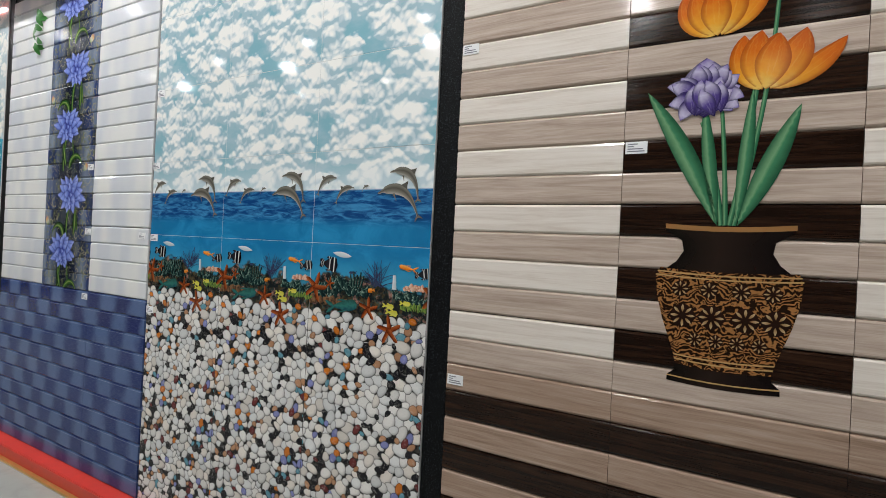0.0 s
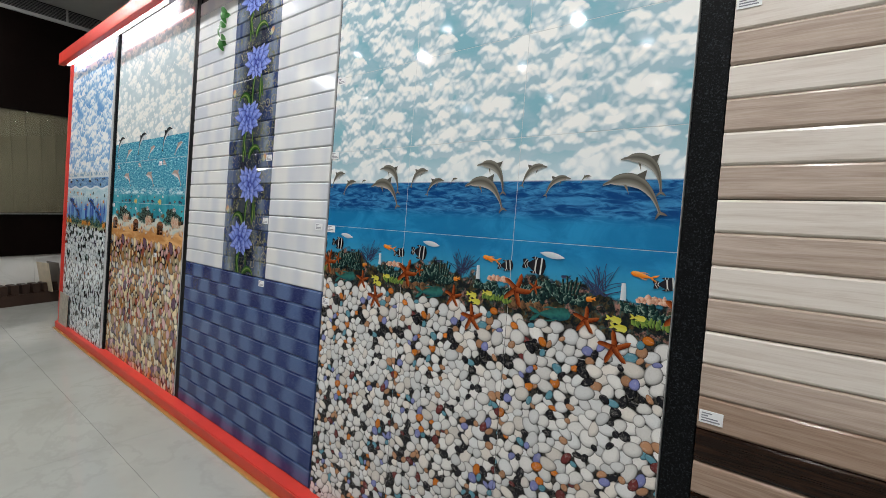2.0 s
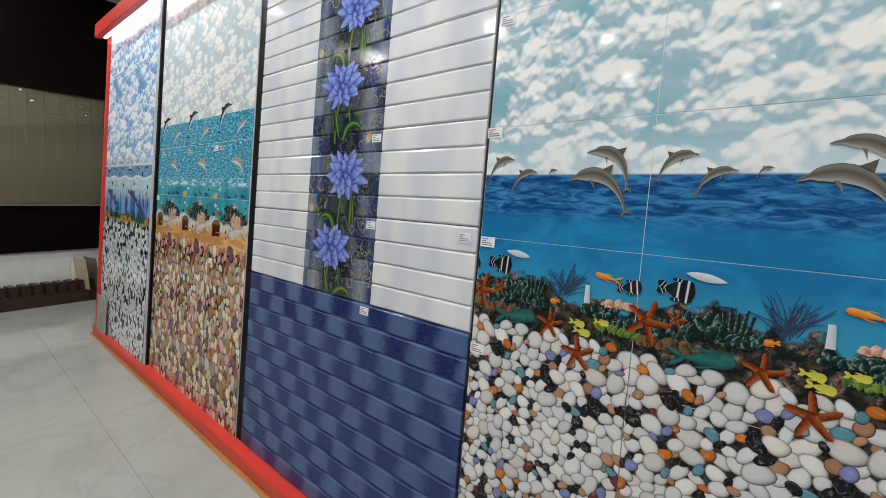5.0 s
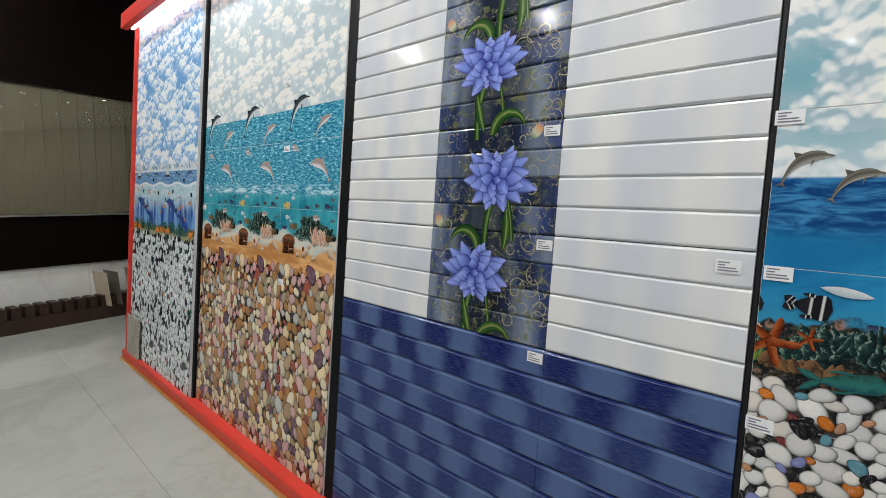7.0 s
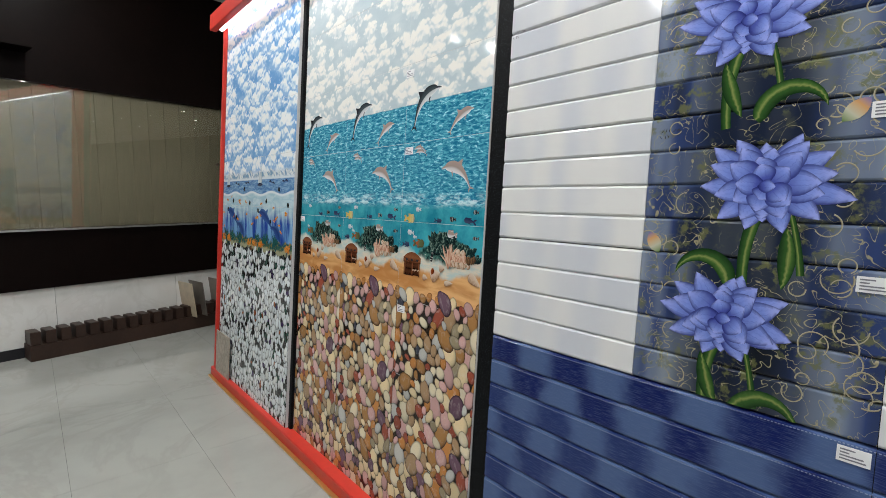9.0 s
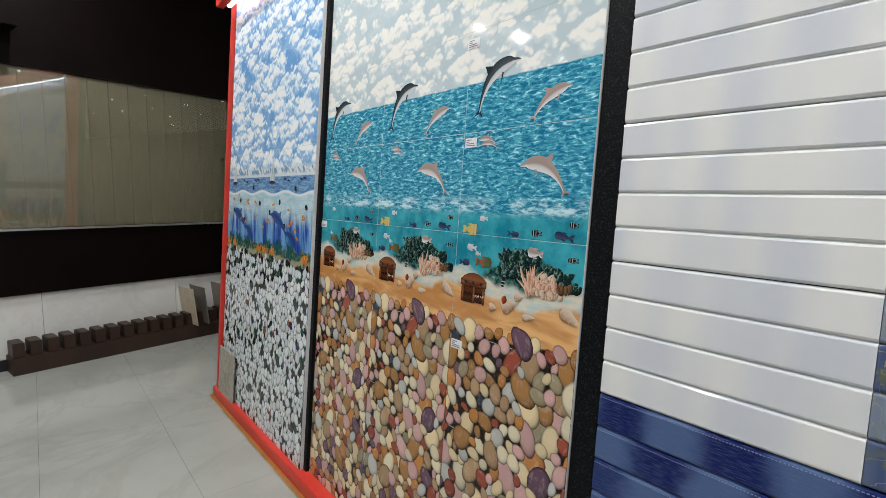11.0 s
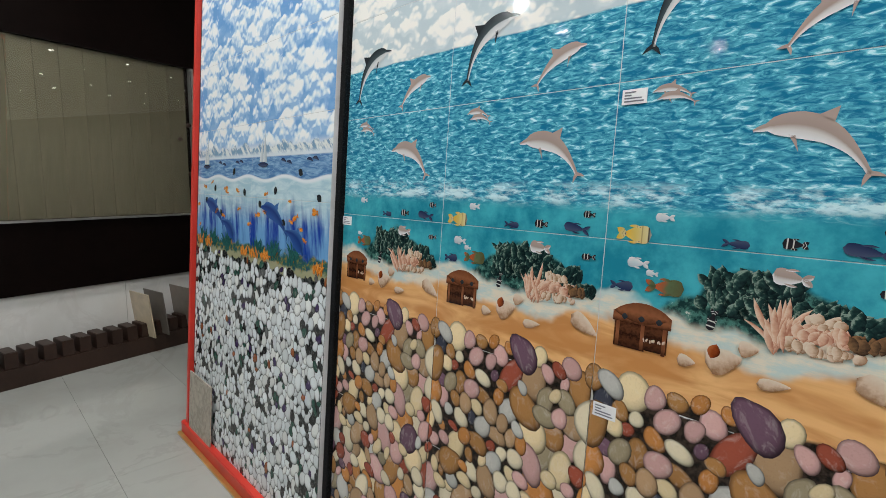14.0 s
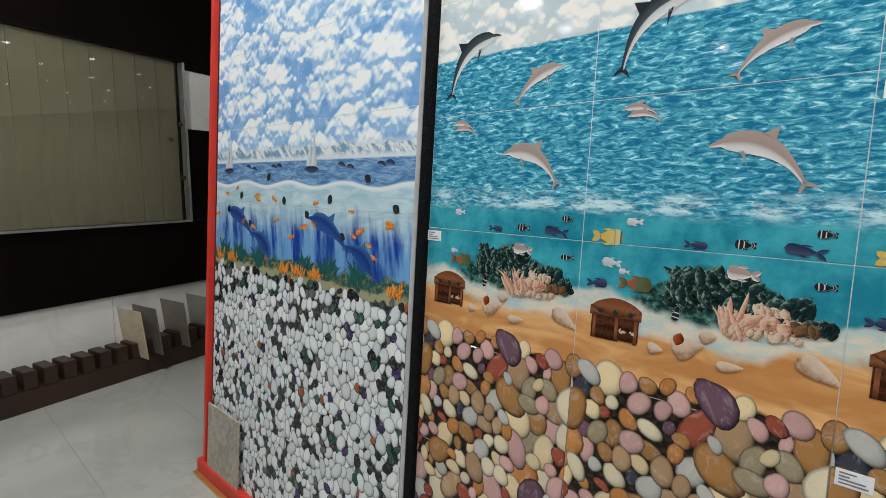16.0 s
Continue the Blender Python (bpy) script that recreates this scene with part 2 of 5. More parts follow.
def pebble_print(name, stops, warm=(0.9, 0.85, 0.8)):
    """Printed pebbles: one colour each, lighter on the upper left, dark towards the rim, faintly veined."""
    g = Net(name)
    u, v = g.uv()
    rnd = g.t.nodes.new("ShaderNodeNewGeometry").outputs["Random Per Island"]
    col = g.ramp(rnd, stops, "CONSTANT")
    p = g.world()
    tone = g.m("ADD", 0.92, g.m("MULTIPLY", g.m("FRACT", g.m("MULTIPLY", rnd, 57.3)), 0.3))
    col = g.mix(1.0, col, g.vec(tone, tone, tone), "MULTIPLY")
    vein = g.noise(g.vec(g.m("ADD", g.m("MULTIPLY", u, 1.2), g.m("MULTIPLY", rnd, 90)), v, rnd), 2.2, 5, 0.65, 1.0)
    col = g.mix(g.m("MULTIPLY", g.step(vein, 0.5, 0.7), 0.45), col, g.mix(0.5, col, warm), "MIX")
    col = g.mix(g.m("MULTIPLY", g.step(g.noise(p, 220, 3), 0.5, 0.75), 0.25), col, (0.6, 0.55, 0.5), "MULTIPLY")
    r = g.m("SQRT", g.m("ADD", g.m("POWER", g.m("SUBTRACT", u, 0.5), 2.0), g.m("POWER", g.m("SUBTRACT", v, 0.5), 2.0)))
    away = g.m("SQRT", g.m("ADD", g.m("POWER", g.m("SUBTRACT", u, 0.42), 2.0), g.m("POWER", g.m("SUBTRACT", v, 0.6), 2.0)))
    fall = g.ramp(away, [(0.0, 1.0), (0.32, 0.95), (0.47, 0.72), (0.6, 0.34)])
    rim = g.ramp(r, [(0.0, 1.0), (0.4, 1.0), (0.5, 0.3)])
    col = g.mix(1.0, g.mix(1.0, col, fall, "MULTIPLY"), rim, "MULTIPLY")
    return g.done(col, 0.06)


def pebble_mesh(name, kinds, w, z0, z1, size, ratio, turn, seed):
    """Packed flat pebble prints over one tile's width that repeat from tile to tile. kinds: material, share, size."""
    r = np.random.RandomState(seed)
    cols, rows = round(w / size), int((z1 - z0) / size) + 2
    n = cols * rows
    p = np.array([((i + 0.5 * (j % 2)) * w / cols, z0 + (j - 0.2) * size) for j in range(rows) for i in range(cols)]) + r.uniform(-0.3, 0.3, (n, 2)) * size
    kind = r.choice(len(kinds), n, p=[k[1] for k in kinds])
    rad = 0.56 * size * np.array([kinds[k][2] for k in kind]) * r.uniform(0.66, 1.34, n)
    a = radians(turn)
    spin = np.array([[math.cos(a), math.sin(a)], [-math.sin(a), math.cos(a)]])
    to = np.diag([ratio ** -0.5, ratio ** 0.5]) @ spin
    back = np.linalg.inv(to)
    shifts = np.array([(0, 0), (-w, 0), (w, 0)])
    big = np.tile(rad, 3)
    for _ in range(7):
        q, every = p @ to.T, np.concatenate([p + s for s in shifts]) @ to.T
        d = q[:, None] - every[None]
        dist = np.sqrt((d ** 2).sum(2)) + 1e-9
        push = np.clip(rad[:, None] + big[None] - dist, 0, None)
        push[np.arange(n), np.arange(n)] = 0
        p = p + 0.22 * (d / dist[..., None] * push[..., None]).sum(1) @ back.T
    aspect, twist = r.uniform(1.08, 1.75, n), r.uniform(-62, 62, n)
    wobble = r.uniform(-0.11, 0.11, (n, 3))
    order = sorted(range(n), key=lambda i: (kind[i] > 0) * 0.35 + r.uniform())
    bm = bmesh.new()
    uvs = bm.loops.layers.uv.verify()
    for rank, i in enumerate(order):
        if p[i, 1] > z1 + 0.3 * size:
            continue
        a, y = radians(turn + twist[i]), -0.0000016 * rank
        half = 1.02 * rad[i] * np.array((aspect[i] ** 0.5 * ratio ** 0.25, aspect[i] ** -0.5 * ratio ** 0.25))
        for shift in shifts:
            mid = p[i] + shift
            if not (-half[0] < mid[0] < w + half[0]):
                continue

            def put(q):
                return bm.verts.new((min(max(q[0], 0.001), w - 0.001), y, max(q[1], z0)))

            hub, vs, flat = put(mid), [], []
            for t in np.arange(16) * math.tau / 16:
                k = 1 + wobble[i, 0] * math.cos(2 * t + 9 * wobble[i, 1]) + wobble[i, 1] * math.sin(3 * t) * 0.7 + wobble[i, 2] * math.cos(t) * 0.6
                ex, ez = half[0] * k * math.cos(t), half[1] * k * math.sin(t)
                vs.append(put(mid + np.array((ex * math.cos(a) - ez * math.sin(a), ex * math.sin(a) + ez * math.cos(a)))))
                flat.append((0.5 + 0.5 * math.cos(t + a), 0.5 + 0.5 * math.sin(t + a)))
            for k in range(16):
                e = (k + 1) % 16
                f = bm.faces.new((hub, vs[k], vs[e]))
                f.material_index = int(kind[i])
                for loop, c in zip(f.loops, ((0.5, 0.5), flat[k], flat[e])):
                    loop[uvs].uv = c
    me = mesh_of(name, bm, kinds[0][0])
    for m, _, _ in kinds[1:]:
        me.materials.append(m)
    return me


def waves(g, x, z, dark, light, sx=7.0, sz=32.0):
    v = g.vec(g.m("MULTIPLY", x, sx), g.m("MULTIPLY", z, sz))
    n = g.noise(v, 1.6, 6, 0.6, 0.8)
    return g.mix(g.step(n, 0.38, 0.68), dark, light), n


def ocean_day(panel):
    """Cloudy sky, open blue sea, reef and white pebbles."""
    g = Net("sea mural print with white pebbles")
    x, y, z, v = g.coords(panel)
    wob = g.m("MULTIPLY", g.m("SUBTRACT", g.noise(v, 14, 4), 0.5), 0.07)
    sky = clouds(g, x, z, -2.685, 0.5867, 7.2, ((0.22, 0.44, 0.52), (0.36, 0.51, 0.58), (0.66, 0.73, 0.75), (0.89, 0.89, 0.86)), 0.34)
    haze = g.step(z, 1.95, 1.76)
    sky = g.mix(g.m("MULTIPLY", haze, 0.5), sky, (0.72, 0.8, 0.84))
    surf, _ = waves(g, x, z, (0.008, 0.055, 0.19), (0.05, 0.25, 0.5))
    depth, _ = waves(g, x, z, (0.012, 0.17, 0.37), (0.022, 0.25, 0.5), 3, 5)
    sea = g.mix(g.step(z, 1.66, 1.6), surf, depth)
    sea = g.mix(g.step(z, 1.52, 1.36), sea, (0.045, 0.3, 0.48))
    reefn = g.noise(v, 40, 5, 0.7)
    hue = g.node("ShaderNodeTexNoise", Vector=v, Scale=24.0, Detail=2.0).outputs[0]
    reef = g.ramp(hue, [(0.0, (0.01, 0.02, 0.02)), (0.4, (0.03, 0.035, 0.02)), (0.48, (0.1, 0.065, 0.03)), (0.55, (0.04, 0.09, 0.08)), (0.62, (0.4, 0.2, 0.16)), (0.68, (0.12, 0.1, 0.05)), (0.8, (0.03, 0.03, 0.02))])
    reef = g.mix(g.step(reefn, 0.42, 0.62), (0.012, 0.016, 0.018), reef)
    stones = bed(g, v, (0.012, 0.012, 0.013), (0.06, 0.055, 0.05))
    hump = g.m("MULTIPLY", g.m("SINE", g.m("MULTIPLY", x, 10.7)), 0.025)
    edge = g.m("ADD", g.m("ADD", z, g.m("MULTIPLY", wob, 2.2)), hump)
    col = g.mix(g.step(z, 1.768, 1.76), sky, sea)
    col = g.mix(g.step(edge, 1.405, 1.385), col, reef)
    col = g.mix(g.step(g.m("ADD", z, wob), 1.262, 1.252), col, stones)
    return g.done(col, 0.06, g.noise(v, 3, 2), 0.02, dist=0.01)


def ocean_lagoon(panel):
    """Pale sky, turquoise sea, sand, brown river pebbles."""
    g = Net("lagoon mural print with river pebbles")
    x, y, z, v = g.coords(panel)
    sky = clouds(g, x, z, -6.345, 0.5933, 8.0, ((0.5, 0.6, 0.64), (0.6, 0.68, 0.7), (0.76, 0.79, 0.78), (0.88, 0.87, 0.82)), 0.47)
    surf, n = waves(g, x, z, (0.012, 0.17, 0.31), (0.15, 0.58, 0.7), 18, 56)
    surf = g.mix(g.step(n, 0.56, 0.7), surf, (0.55, 0.82, 0.87))
    foam = g.noise(g.vec(g.m("MULTIPLY", x, 9), g.m("MULTIPLY", z, 26)), 1.0, 6, 0.7)
    band = g.m("MULTIPLY", g.step(z, 1.66, 1.71), g.step(z, 1.76, 1.72))
    surf = g.mix(g.m("MULTIPLY", band, g.step(foam, 0.46, 0.62)), surf, (0.6, 0.82, 0.86))
    deep = g.mix(g.step(g.noise(v, 6, 6, 0.65), 0.35, 0.65), (0.014, 0.22, 0.31), (0.06, 0.42, 0.5))
    sea = g.mix(g.step(z, 1.71, 1.67), surf, deep)
    wob = g.m("MULTIPLY", g.m("SUBTRACT", g.noise(v, 9, 3), 0.5), 0.09)
    hump = g.m("MULTIPLY", g.m("COSINE", g.m("MULTIPLY", g.m("ADD", x, 5.4), 10.59)), 0.065)
    bush = g.noise(v, 45, 5, 0.7)
    reef = g.mix(g.step(bush, 0.42, 0.62), (0.01, 0.035, 0.035), (0.07, 0.2, 0.17))
    reef = g.mix(g.step(bush, 0.64, 0.7), reef, (0.5, 0.55, 0.5))
    shore = g.mix(g.step(foam, 0.4, 0.6), (0.5, 0.62, 0.6), (0.75, 0.68, 0.55))
    dune = g.noise(g.vec(g.m("MULTIPLY", x, 4), g.m("MULTIPLY", z, 14)), 1.0, 4, 0.5, 0.8)
    sand = g.mix(g.step(dune, 0.35, 0.65), (0.56, 0.25, 0.08), (0.82, 0.47, 0.2))
    stones = bed(g, v, (0.01, 0.007, 0.005), (0.045, 0.03, 0.022))
    zz = g.m("ADD", z, wob)
    col = g.mix(g.step(g.m("ADD", z, g.m("MULTIPLY", wob, 0.15)), 2.187, 2.18), sky, sea)
    col = g.mix(g.step(g.m("SUBTRACT", zz, hump), 1.515, 1.495), col, reef)
    col = g.mix(g.step(g.m("ADD", zz, g.m("MULTIPLY", hump, 0.4)), 1.465, 1.44), col, shore)
    col = g.mix(g.step(g.m("ADD", zz, g.m("MULTIPLY", hump, 0.3)), 1.405, 1.375), col, sand)
    col = g.mix(g.step(g.m("ADD", z, g.m("MULTIPLY", wob, 0.6)), 1.262, 1.252), col, stones)
    return g.done(col, 0.06, g.noise(v, 3, 2), 0.02, dist=0.01)


def ocean_bay(panel):
    """Bright blue sky, bay with cliffs, deep blue water, white oval pebbles."""
    g = Net("bay mural print with white oval pebbles")
    x, y, z, v = g.coords(panel)
    sky = clouds(g, x, z, -7.985, 0.7975, 6.5, ((0.16, 0.36, 0.68), (0.3, 0.5, 0.76), (0.62, 0.77, 0.88), (0.9, 0.93, 0.93)), 0.38)
    mist = g.step(z, 1.95, 1.9)
    sky = g.mix(mist, sky, (0.66, 0.74, 0.8))
    ridge = g.m("ADD", g.m("MULTIPLY", g.noise(g.vec(x, 0.0), 9, 4, 0.55), 0.2), 1.82)
    crag = g.noise(g.vec(g.m("ADD", x, g.m("MULTIPLY", z, 0.9)), g.m("MULTIPLY", z, 0.6)), 26, 4, 0.6)
    rock = g.mix(g.step(crag, 0.42, 0.58), (0.2, 0.34, 0.5), (0.74, 0.79, 0.78))
    cliff = g.m("MULTIPLY", g.step(g.m("SUBTRACT", ridge, z), -0.003, 0.003), g.step(z, 1.868, 1.892))
    sky = g.mix(cliff, sky, rock)
    surf, _ = waves(g, x, z, (0.08, 0.2, 0.42), (0.26, 0.45, 0.66), 8, 40)
    swell = g.m("ADD", z, g.m("MULTIPLY", g.m("SINE", g.m("MULTIPLY", x, 15)), 0.012))
    clear, _ = waves(g, x, z, (0.38, 0.58, 0.68), (0.58, 0.74, 0.78), 4, 14)
    rays = g.noise(g.vec(g.m("MULTIPLY", g.m("ADD", x, g.m("MULTIPLY", z, 0.15)), 14), g.m("MULTIPLY", z, 2.5)), 1.0, 4, 0.6)
    deep = g.mix(g.step(rays, 0.38, 0.62), (0.012, 0.05, 0.33), (0.16, 0.38, 0.68))
    sea = g.mix(g.step(swell, 1.765, 1.755), surf, (0.75, 0.82, 0.86))
    sea = g.mix(g.step(swell, 1.75, 1.735), sea, clear)
    sea = g.mix(g.step(g.m("ADD", z, g.m("MULTIPLY", g.m("SUBTRACT", rays, 0.5), 0.3)), 1.66, 1.5), sea, deep)
    wob = g.m("MULTIPLY", g.m("SUBTRACT", g.noise(v, 16, 3), 0.5), 0.09)
    weed = g.noise(v, 45, 4, 0.7)
    reef = g.ramp(weed, [(0.3, (0.02, 0.05, 0.12)), (0.5, (0.04, 0.14, 0.1)), (0.58, (0.2, 0.2, 0.07)), (0.66, (0.5, 0.18, 0.03)), (0.75, (0.1, 0.2, 0.14))])
    stones = bed(g, v, (0.014, 0.018, 0.018), (0.08, 0.09, 0.09))
    col = g.mix(g.step(z, 1.866, 1.858), sky, sea)
    col = g.mix(g.step(g.m("ADD", z, g.m("MULTIPLY", wob, 1.4)), 1.41, 1.38), col, reef)
    col = g.mix(g.step(g.m("ADD", z, wob), 1.345, 1.325), col, (0.36, 0.36, 0.22))
    col = g.mix(g.step(g.m("ADD", z, wob), 1.305, 1.295), col, stones)
    return g.done(col, 0.06, g.noise(v, 3, 2), 0.02, dist=0.01)


ROW = 0.0985


def lotus_wall(panel):
    """White rows, a dark ornamental strip and blue woven rows."""
    white = Net("white glazed ribbed tile")
    x, y, z, v = white.coords(panel)
    # bluish sheen put into the white base colour, shifting from row to row
    painted_sheen = white.noise(white.vec(white.m("MULTIPLY", x, 5.5), white.m("MULTIPLY", white.m("FLOOR", white.m("DIVIDE", white.m("SUBTRACT", z, 1.18), ROW)), 3.7)), 1.0, 1)
    c = white.mix(white.step(painted_sheen, 0.35, 0.65), (0.76, 0.76, 0.75), (0.61, 0.635, 0.69))
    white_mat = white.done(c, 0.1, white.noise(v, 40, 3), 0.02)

    b = Net("blue woven print tile")
    x, y, z, v = b.coords(panel)
    row = b.m("FLOOR", b.m("DIVIDE", b.m("SUBTRACT", z, 1.18), ROW))
    wave = b.m("SINE", b.m("ADD", b.m("MULTIPLY", x, 21.2), b.m("MULTIPLY", row, 2.5)))
    weave = b.noise(b.vec(b.m("MULTIPLY", x, 30), b.m("MULTIPLY", z, 420)), 1.0, 3)
    f = b.m("ADD", wave, b.m("MULTIPLY", b.m("SUBTRACT", b.noise(v, 9, 3), 0.5), 2.2))
    lo = b.mix(b.step(z, 1.0, 0.97), (0.004, 0.012, 0.1), (0.016, 0.034, 0.14))
    c = b.mix(b.step(f, -0.8, 0.9), lo, (0.075, 0.125, 0.27))
    c = b.mix(b.m("MULTIPLY", b.step(weave, 0.45, 0.7), 0.25), c, (0.15, 0.21, 0.37))
    inrow = b.m("FRACT", b.m("DIVIDE", b.m("SUBTRACT", z, 1.18), ROW))
    seam = b.m("LESS_THAN", b.m("ABSOLUTE", b.m("SUBTRACT", inrow, 0.9)), 0.013)
    dash = b.m("LESS_THAN", b.m("FRACT", b.m("MULTIPLY", x, 125.0)), 0.6)
    c = b.mix(b.m("MULTIPLY", b.m("MULTIPLY", seam, dash), 0.55), c, (0.4, 0.46, 0.6))
    blue_mat = b.done(c, 0.14, weave, 0.03)

    d = Net("dark ornamental print tile")
    x, y, z, v = d.coords(panel)
    row = d.m("FLOOR", d.m("DIVIDE", d.m("SUBTRACT", z, 1.18), ROW))
    shade = d.noise(d.vec(d.m("MULTIPLY", x, 6), d.m("MULTIPLY", row, 5.3)), 1.0, 2)
    base = d.ramp(shade, [(0.3, (0.02, 0.026, 0.045)), (0.45, (0.035, 0.06, 0.17)), (0.55, (0.16, 0.2, 0.29)), (0.7, (0.3, 0.35, 0.41))])
    mid = d.m("SUBTRACT", 1.0, d.step(d.m("ABSOLUTE", d.m("SUBTRACT", x, -3.59)), 0.07, 0.24))
    base = d.mix(d.m("MULTIPLY", mid, 0.8), base, (0.008, 0.01, 0.012))
    fol = d.noise(v, 26, 5, 0.65)
    patchy = d.m("MULTIPLY", d.step(fol, 0.5, 0.62), d.step(d.noise(v, 7, 2), 0.42, 0.55))
    base = d.mix(d.m("MULTIPLY", patchy, 0.75), base, (0.15, 0.16, 0.06))
    curl = d.noise(v, 19, 1, 0.4, 1.6)
    line = d.m("SUBTRACT", 1.0, d.step(d.m("ABSOLUTE", d.m("SUBTRACT", curl, 0.52)), 0.004, 0.014))
    line = d.m("MULTIPLY", line, d.step(d.noise(v, 9, 2), 0.36, 0.48))
    c = d.mix(d.m("MULTIPLY", line, 0.9), base, (0.36, 0.33, 0.2))
    dark_mat = d.done(c, 0.12)
    return white_mat, blue_mat, dark_mat


def plank_wall(panel):
    g = Net("wood-look plank tile")
    x, y, z, v = g.coords(panel)
    k = g.m("FLOOR", g.m("DIVIDE", g.m("SUBTRACT", z, 0.9405), 0.0955))
    odd = g.m("ABSOLUTE", g.m("MODULO", k, 2.0))
    col = g.m("FLOOR", g.m("DIVIDE", g.m("ADD", x, 0.8305), 0.572))
    grain = g.noise(g.vec(g.m("ADD", g.m("MULTIPLY", x, 3.0), g.m("MULTIPLY", k, 7.3)), g.m("MULTIPLY", z, 60), col), 1.0, 7, 0.65, 0.6)
    fine = g.noise(g.vec(g.m("MULTIPLY", x, 14.0), g.m("MULTIPLY", z, 420), k), 1.0, 4, 0.6)
    streak = g.m("ADD", g.m("MULTIPLY", grain, 0.75), g.m("MULTIPLY", fine, 0.25))
    tan = g.ramp(streak, [(0.3, (0.3, 0.225, 0.18)), (0.5, (0.46, 0.37, 0.31)), (0.7, (0.6, 0.51, 0.45))])
    pale = g.ramp(streak, [(0.3, (0.56, 0.48, 0.42)), (0.5, (0.7, 0.64, 0.58)), (0.7, (0.78, 0.73, 0.68))])
    dark = g.ramp(streak, [(0.3, (0.004, 0.002, 0.0015)), (0.5, (0.014, 0.006, 0.0035)), (0.7, (0.05, 0.023, 0.012))])
    mid = g.m("COMPARE", col, 1.0, 0.1)
    upper = g.m("GREATER_THAN", k, 1.5)
    light = g.mix(odd, tan, pale)
    deco = g.mix(odd, tan, dark)
    top = g.mix(mid, light, deco)
    brown = g.ramp(streak, [(0.3, (0.2, 0.13, 0.09)), (0.5, (0.34, 0.24, 0.18)), (0.7, (0.46, 0.36, 0.29))])
    low = g.mix(odd, dark, brown)
    return g.done(g.mix(upper, low, top), 0.13, streak, 0.06)


# ---- panels ----
TILE_H = 0.387


def panel_board(panel, x0, x1, face, mat):
    boxed("backing_board", (x0, x1, face + (0.001 if mat is grout else 0.0125), face + 0.05, -0.05, TOP), mat, panel)


def rows_from(seam, low=-0.04, high=TOP, step=TILE_H):
    zs = [seam + step * i for i in range(-12, 13)]
    inner = [z for z in zs if low + 0.03 < z < high - 0.03]
    return [low, *inner, high]


plank_panel = thing("wood_plank_tile_panel", LEANING, "beige and brown wood-look tile panel with a vase print", "tile panel")
plank_mat = plank_wall(plank_panel)
panel_board(plank_panel, -0.83, 1.6, FACE, board_black)
tile_field(plank_panel, "tile", plank_mat, [-0.8305 + 0.572 * i for i in range(5)], [0.9405 + 0.382 * i for i in range(-2, 7)], FACE, ribs=4)

sea_panel = thing("sea_mural_tile_panel", LEANING, "glossy tile mural of clouds, blue sea, reef and white pebbles", "tile panel")
panel_board(sea_panel, -2.685, -0.925, FACE, grout)
tile_field(sea_panel, "tile", ocean_day(sea_panel), [-2.685 + 0.5867 * i for i in range(4)], rows_from(1.541), FACE)

lotus_panel = thing("lotus_tile_panel", LEANING, "white and blue ribbed tile panel with a dark flower strip", "tile panel")
panel_board(lotus_panel, -4.475, -2.70, FACE, board_black)
white_mat, blue_mat, dark_mat = lotus_wall(lotus_panel)
XS = [-4.475, -3.874, -3.292, -2.702]
UP = [1.18 + 4 * ROW * i for i in range(6)]
DOWN = [1.18 - 4 * ROW * i for i in (3, 2, 1, 0)]
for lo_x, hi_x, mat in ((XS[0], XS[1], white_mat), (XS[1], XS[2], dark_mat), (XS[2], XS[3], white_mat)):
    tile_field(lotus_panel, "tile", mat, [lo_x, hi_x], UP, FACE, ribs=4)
tile_field(lotus_panel, "tile", blue_mat, [XS[0] , -3.292, XS[3]], DOWN, FACE, ribs=4)

lagoon_panel = thing("lagoon_mural_tile_panel", LEANING, "glossy tile mural of turquoise sea, sand and brown pebbles", "tile panel")
panel_board(lagoon_panel, -6.345, -4.565, FACE, grout)
tile_field(lagoon_panel, "tile", ocean_lagoon(lagoon_panel), [-6.345 + 0.5933 * i for i in range(4)], rows_from(1.61), FACE)

bay_panel = thing("bay_mural_tile_panel", LEANING, "glossy tile mural of blue sky, bay and white pebbles", "tile panel")
panel_board(bay_panel, -7.985, -6.39, FACE_END, grout)
tile_field(bay_panel, "tile", ocean_bay(bay_panel), [-7.985, -7.176, -6.39], rows_from(1.65, step=0.39), FACE_END)


def strip(x0, x1, mat, label, y=FACE + 0.006):
    ob = boxed("divider_strip", (x0, x1, y, y + 0.05, -0.05, TOP), mat, None, 0.002)
    ob.matrix_world = LEANING
    return tagged(ob, label, "divider", "dividers of the tile display")


strip(-0.922, -0.834, granite, "black speckled granite strip between two tile panels")
strip(-2.699, -2.688, board_black, "thin black strip between two tile panels")
strip(-4.562, -4.479, granite, "black speckled granite strip between two tile panels")
strip(-6.387, -6.348, granite, "narrow black granite strip between two tile panels", FACE - 0.02)
strip(-8.01, -7.988, board_black, "thin black strip at the end of the display", FACE_END + 0.004)
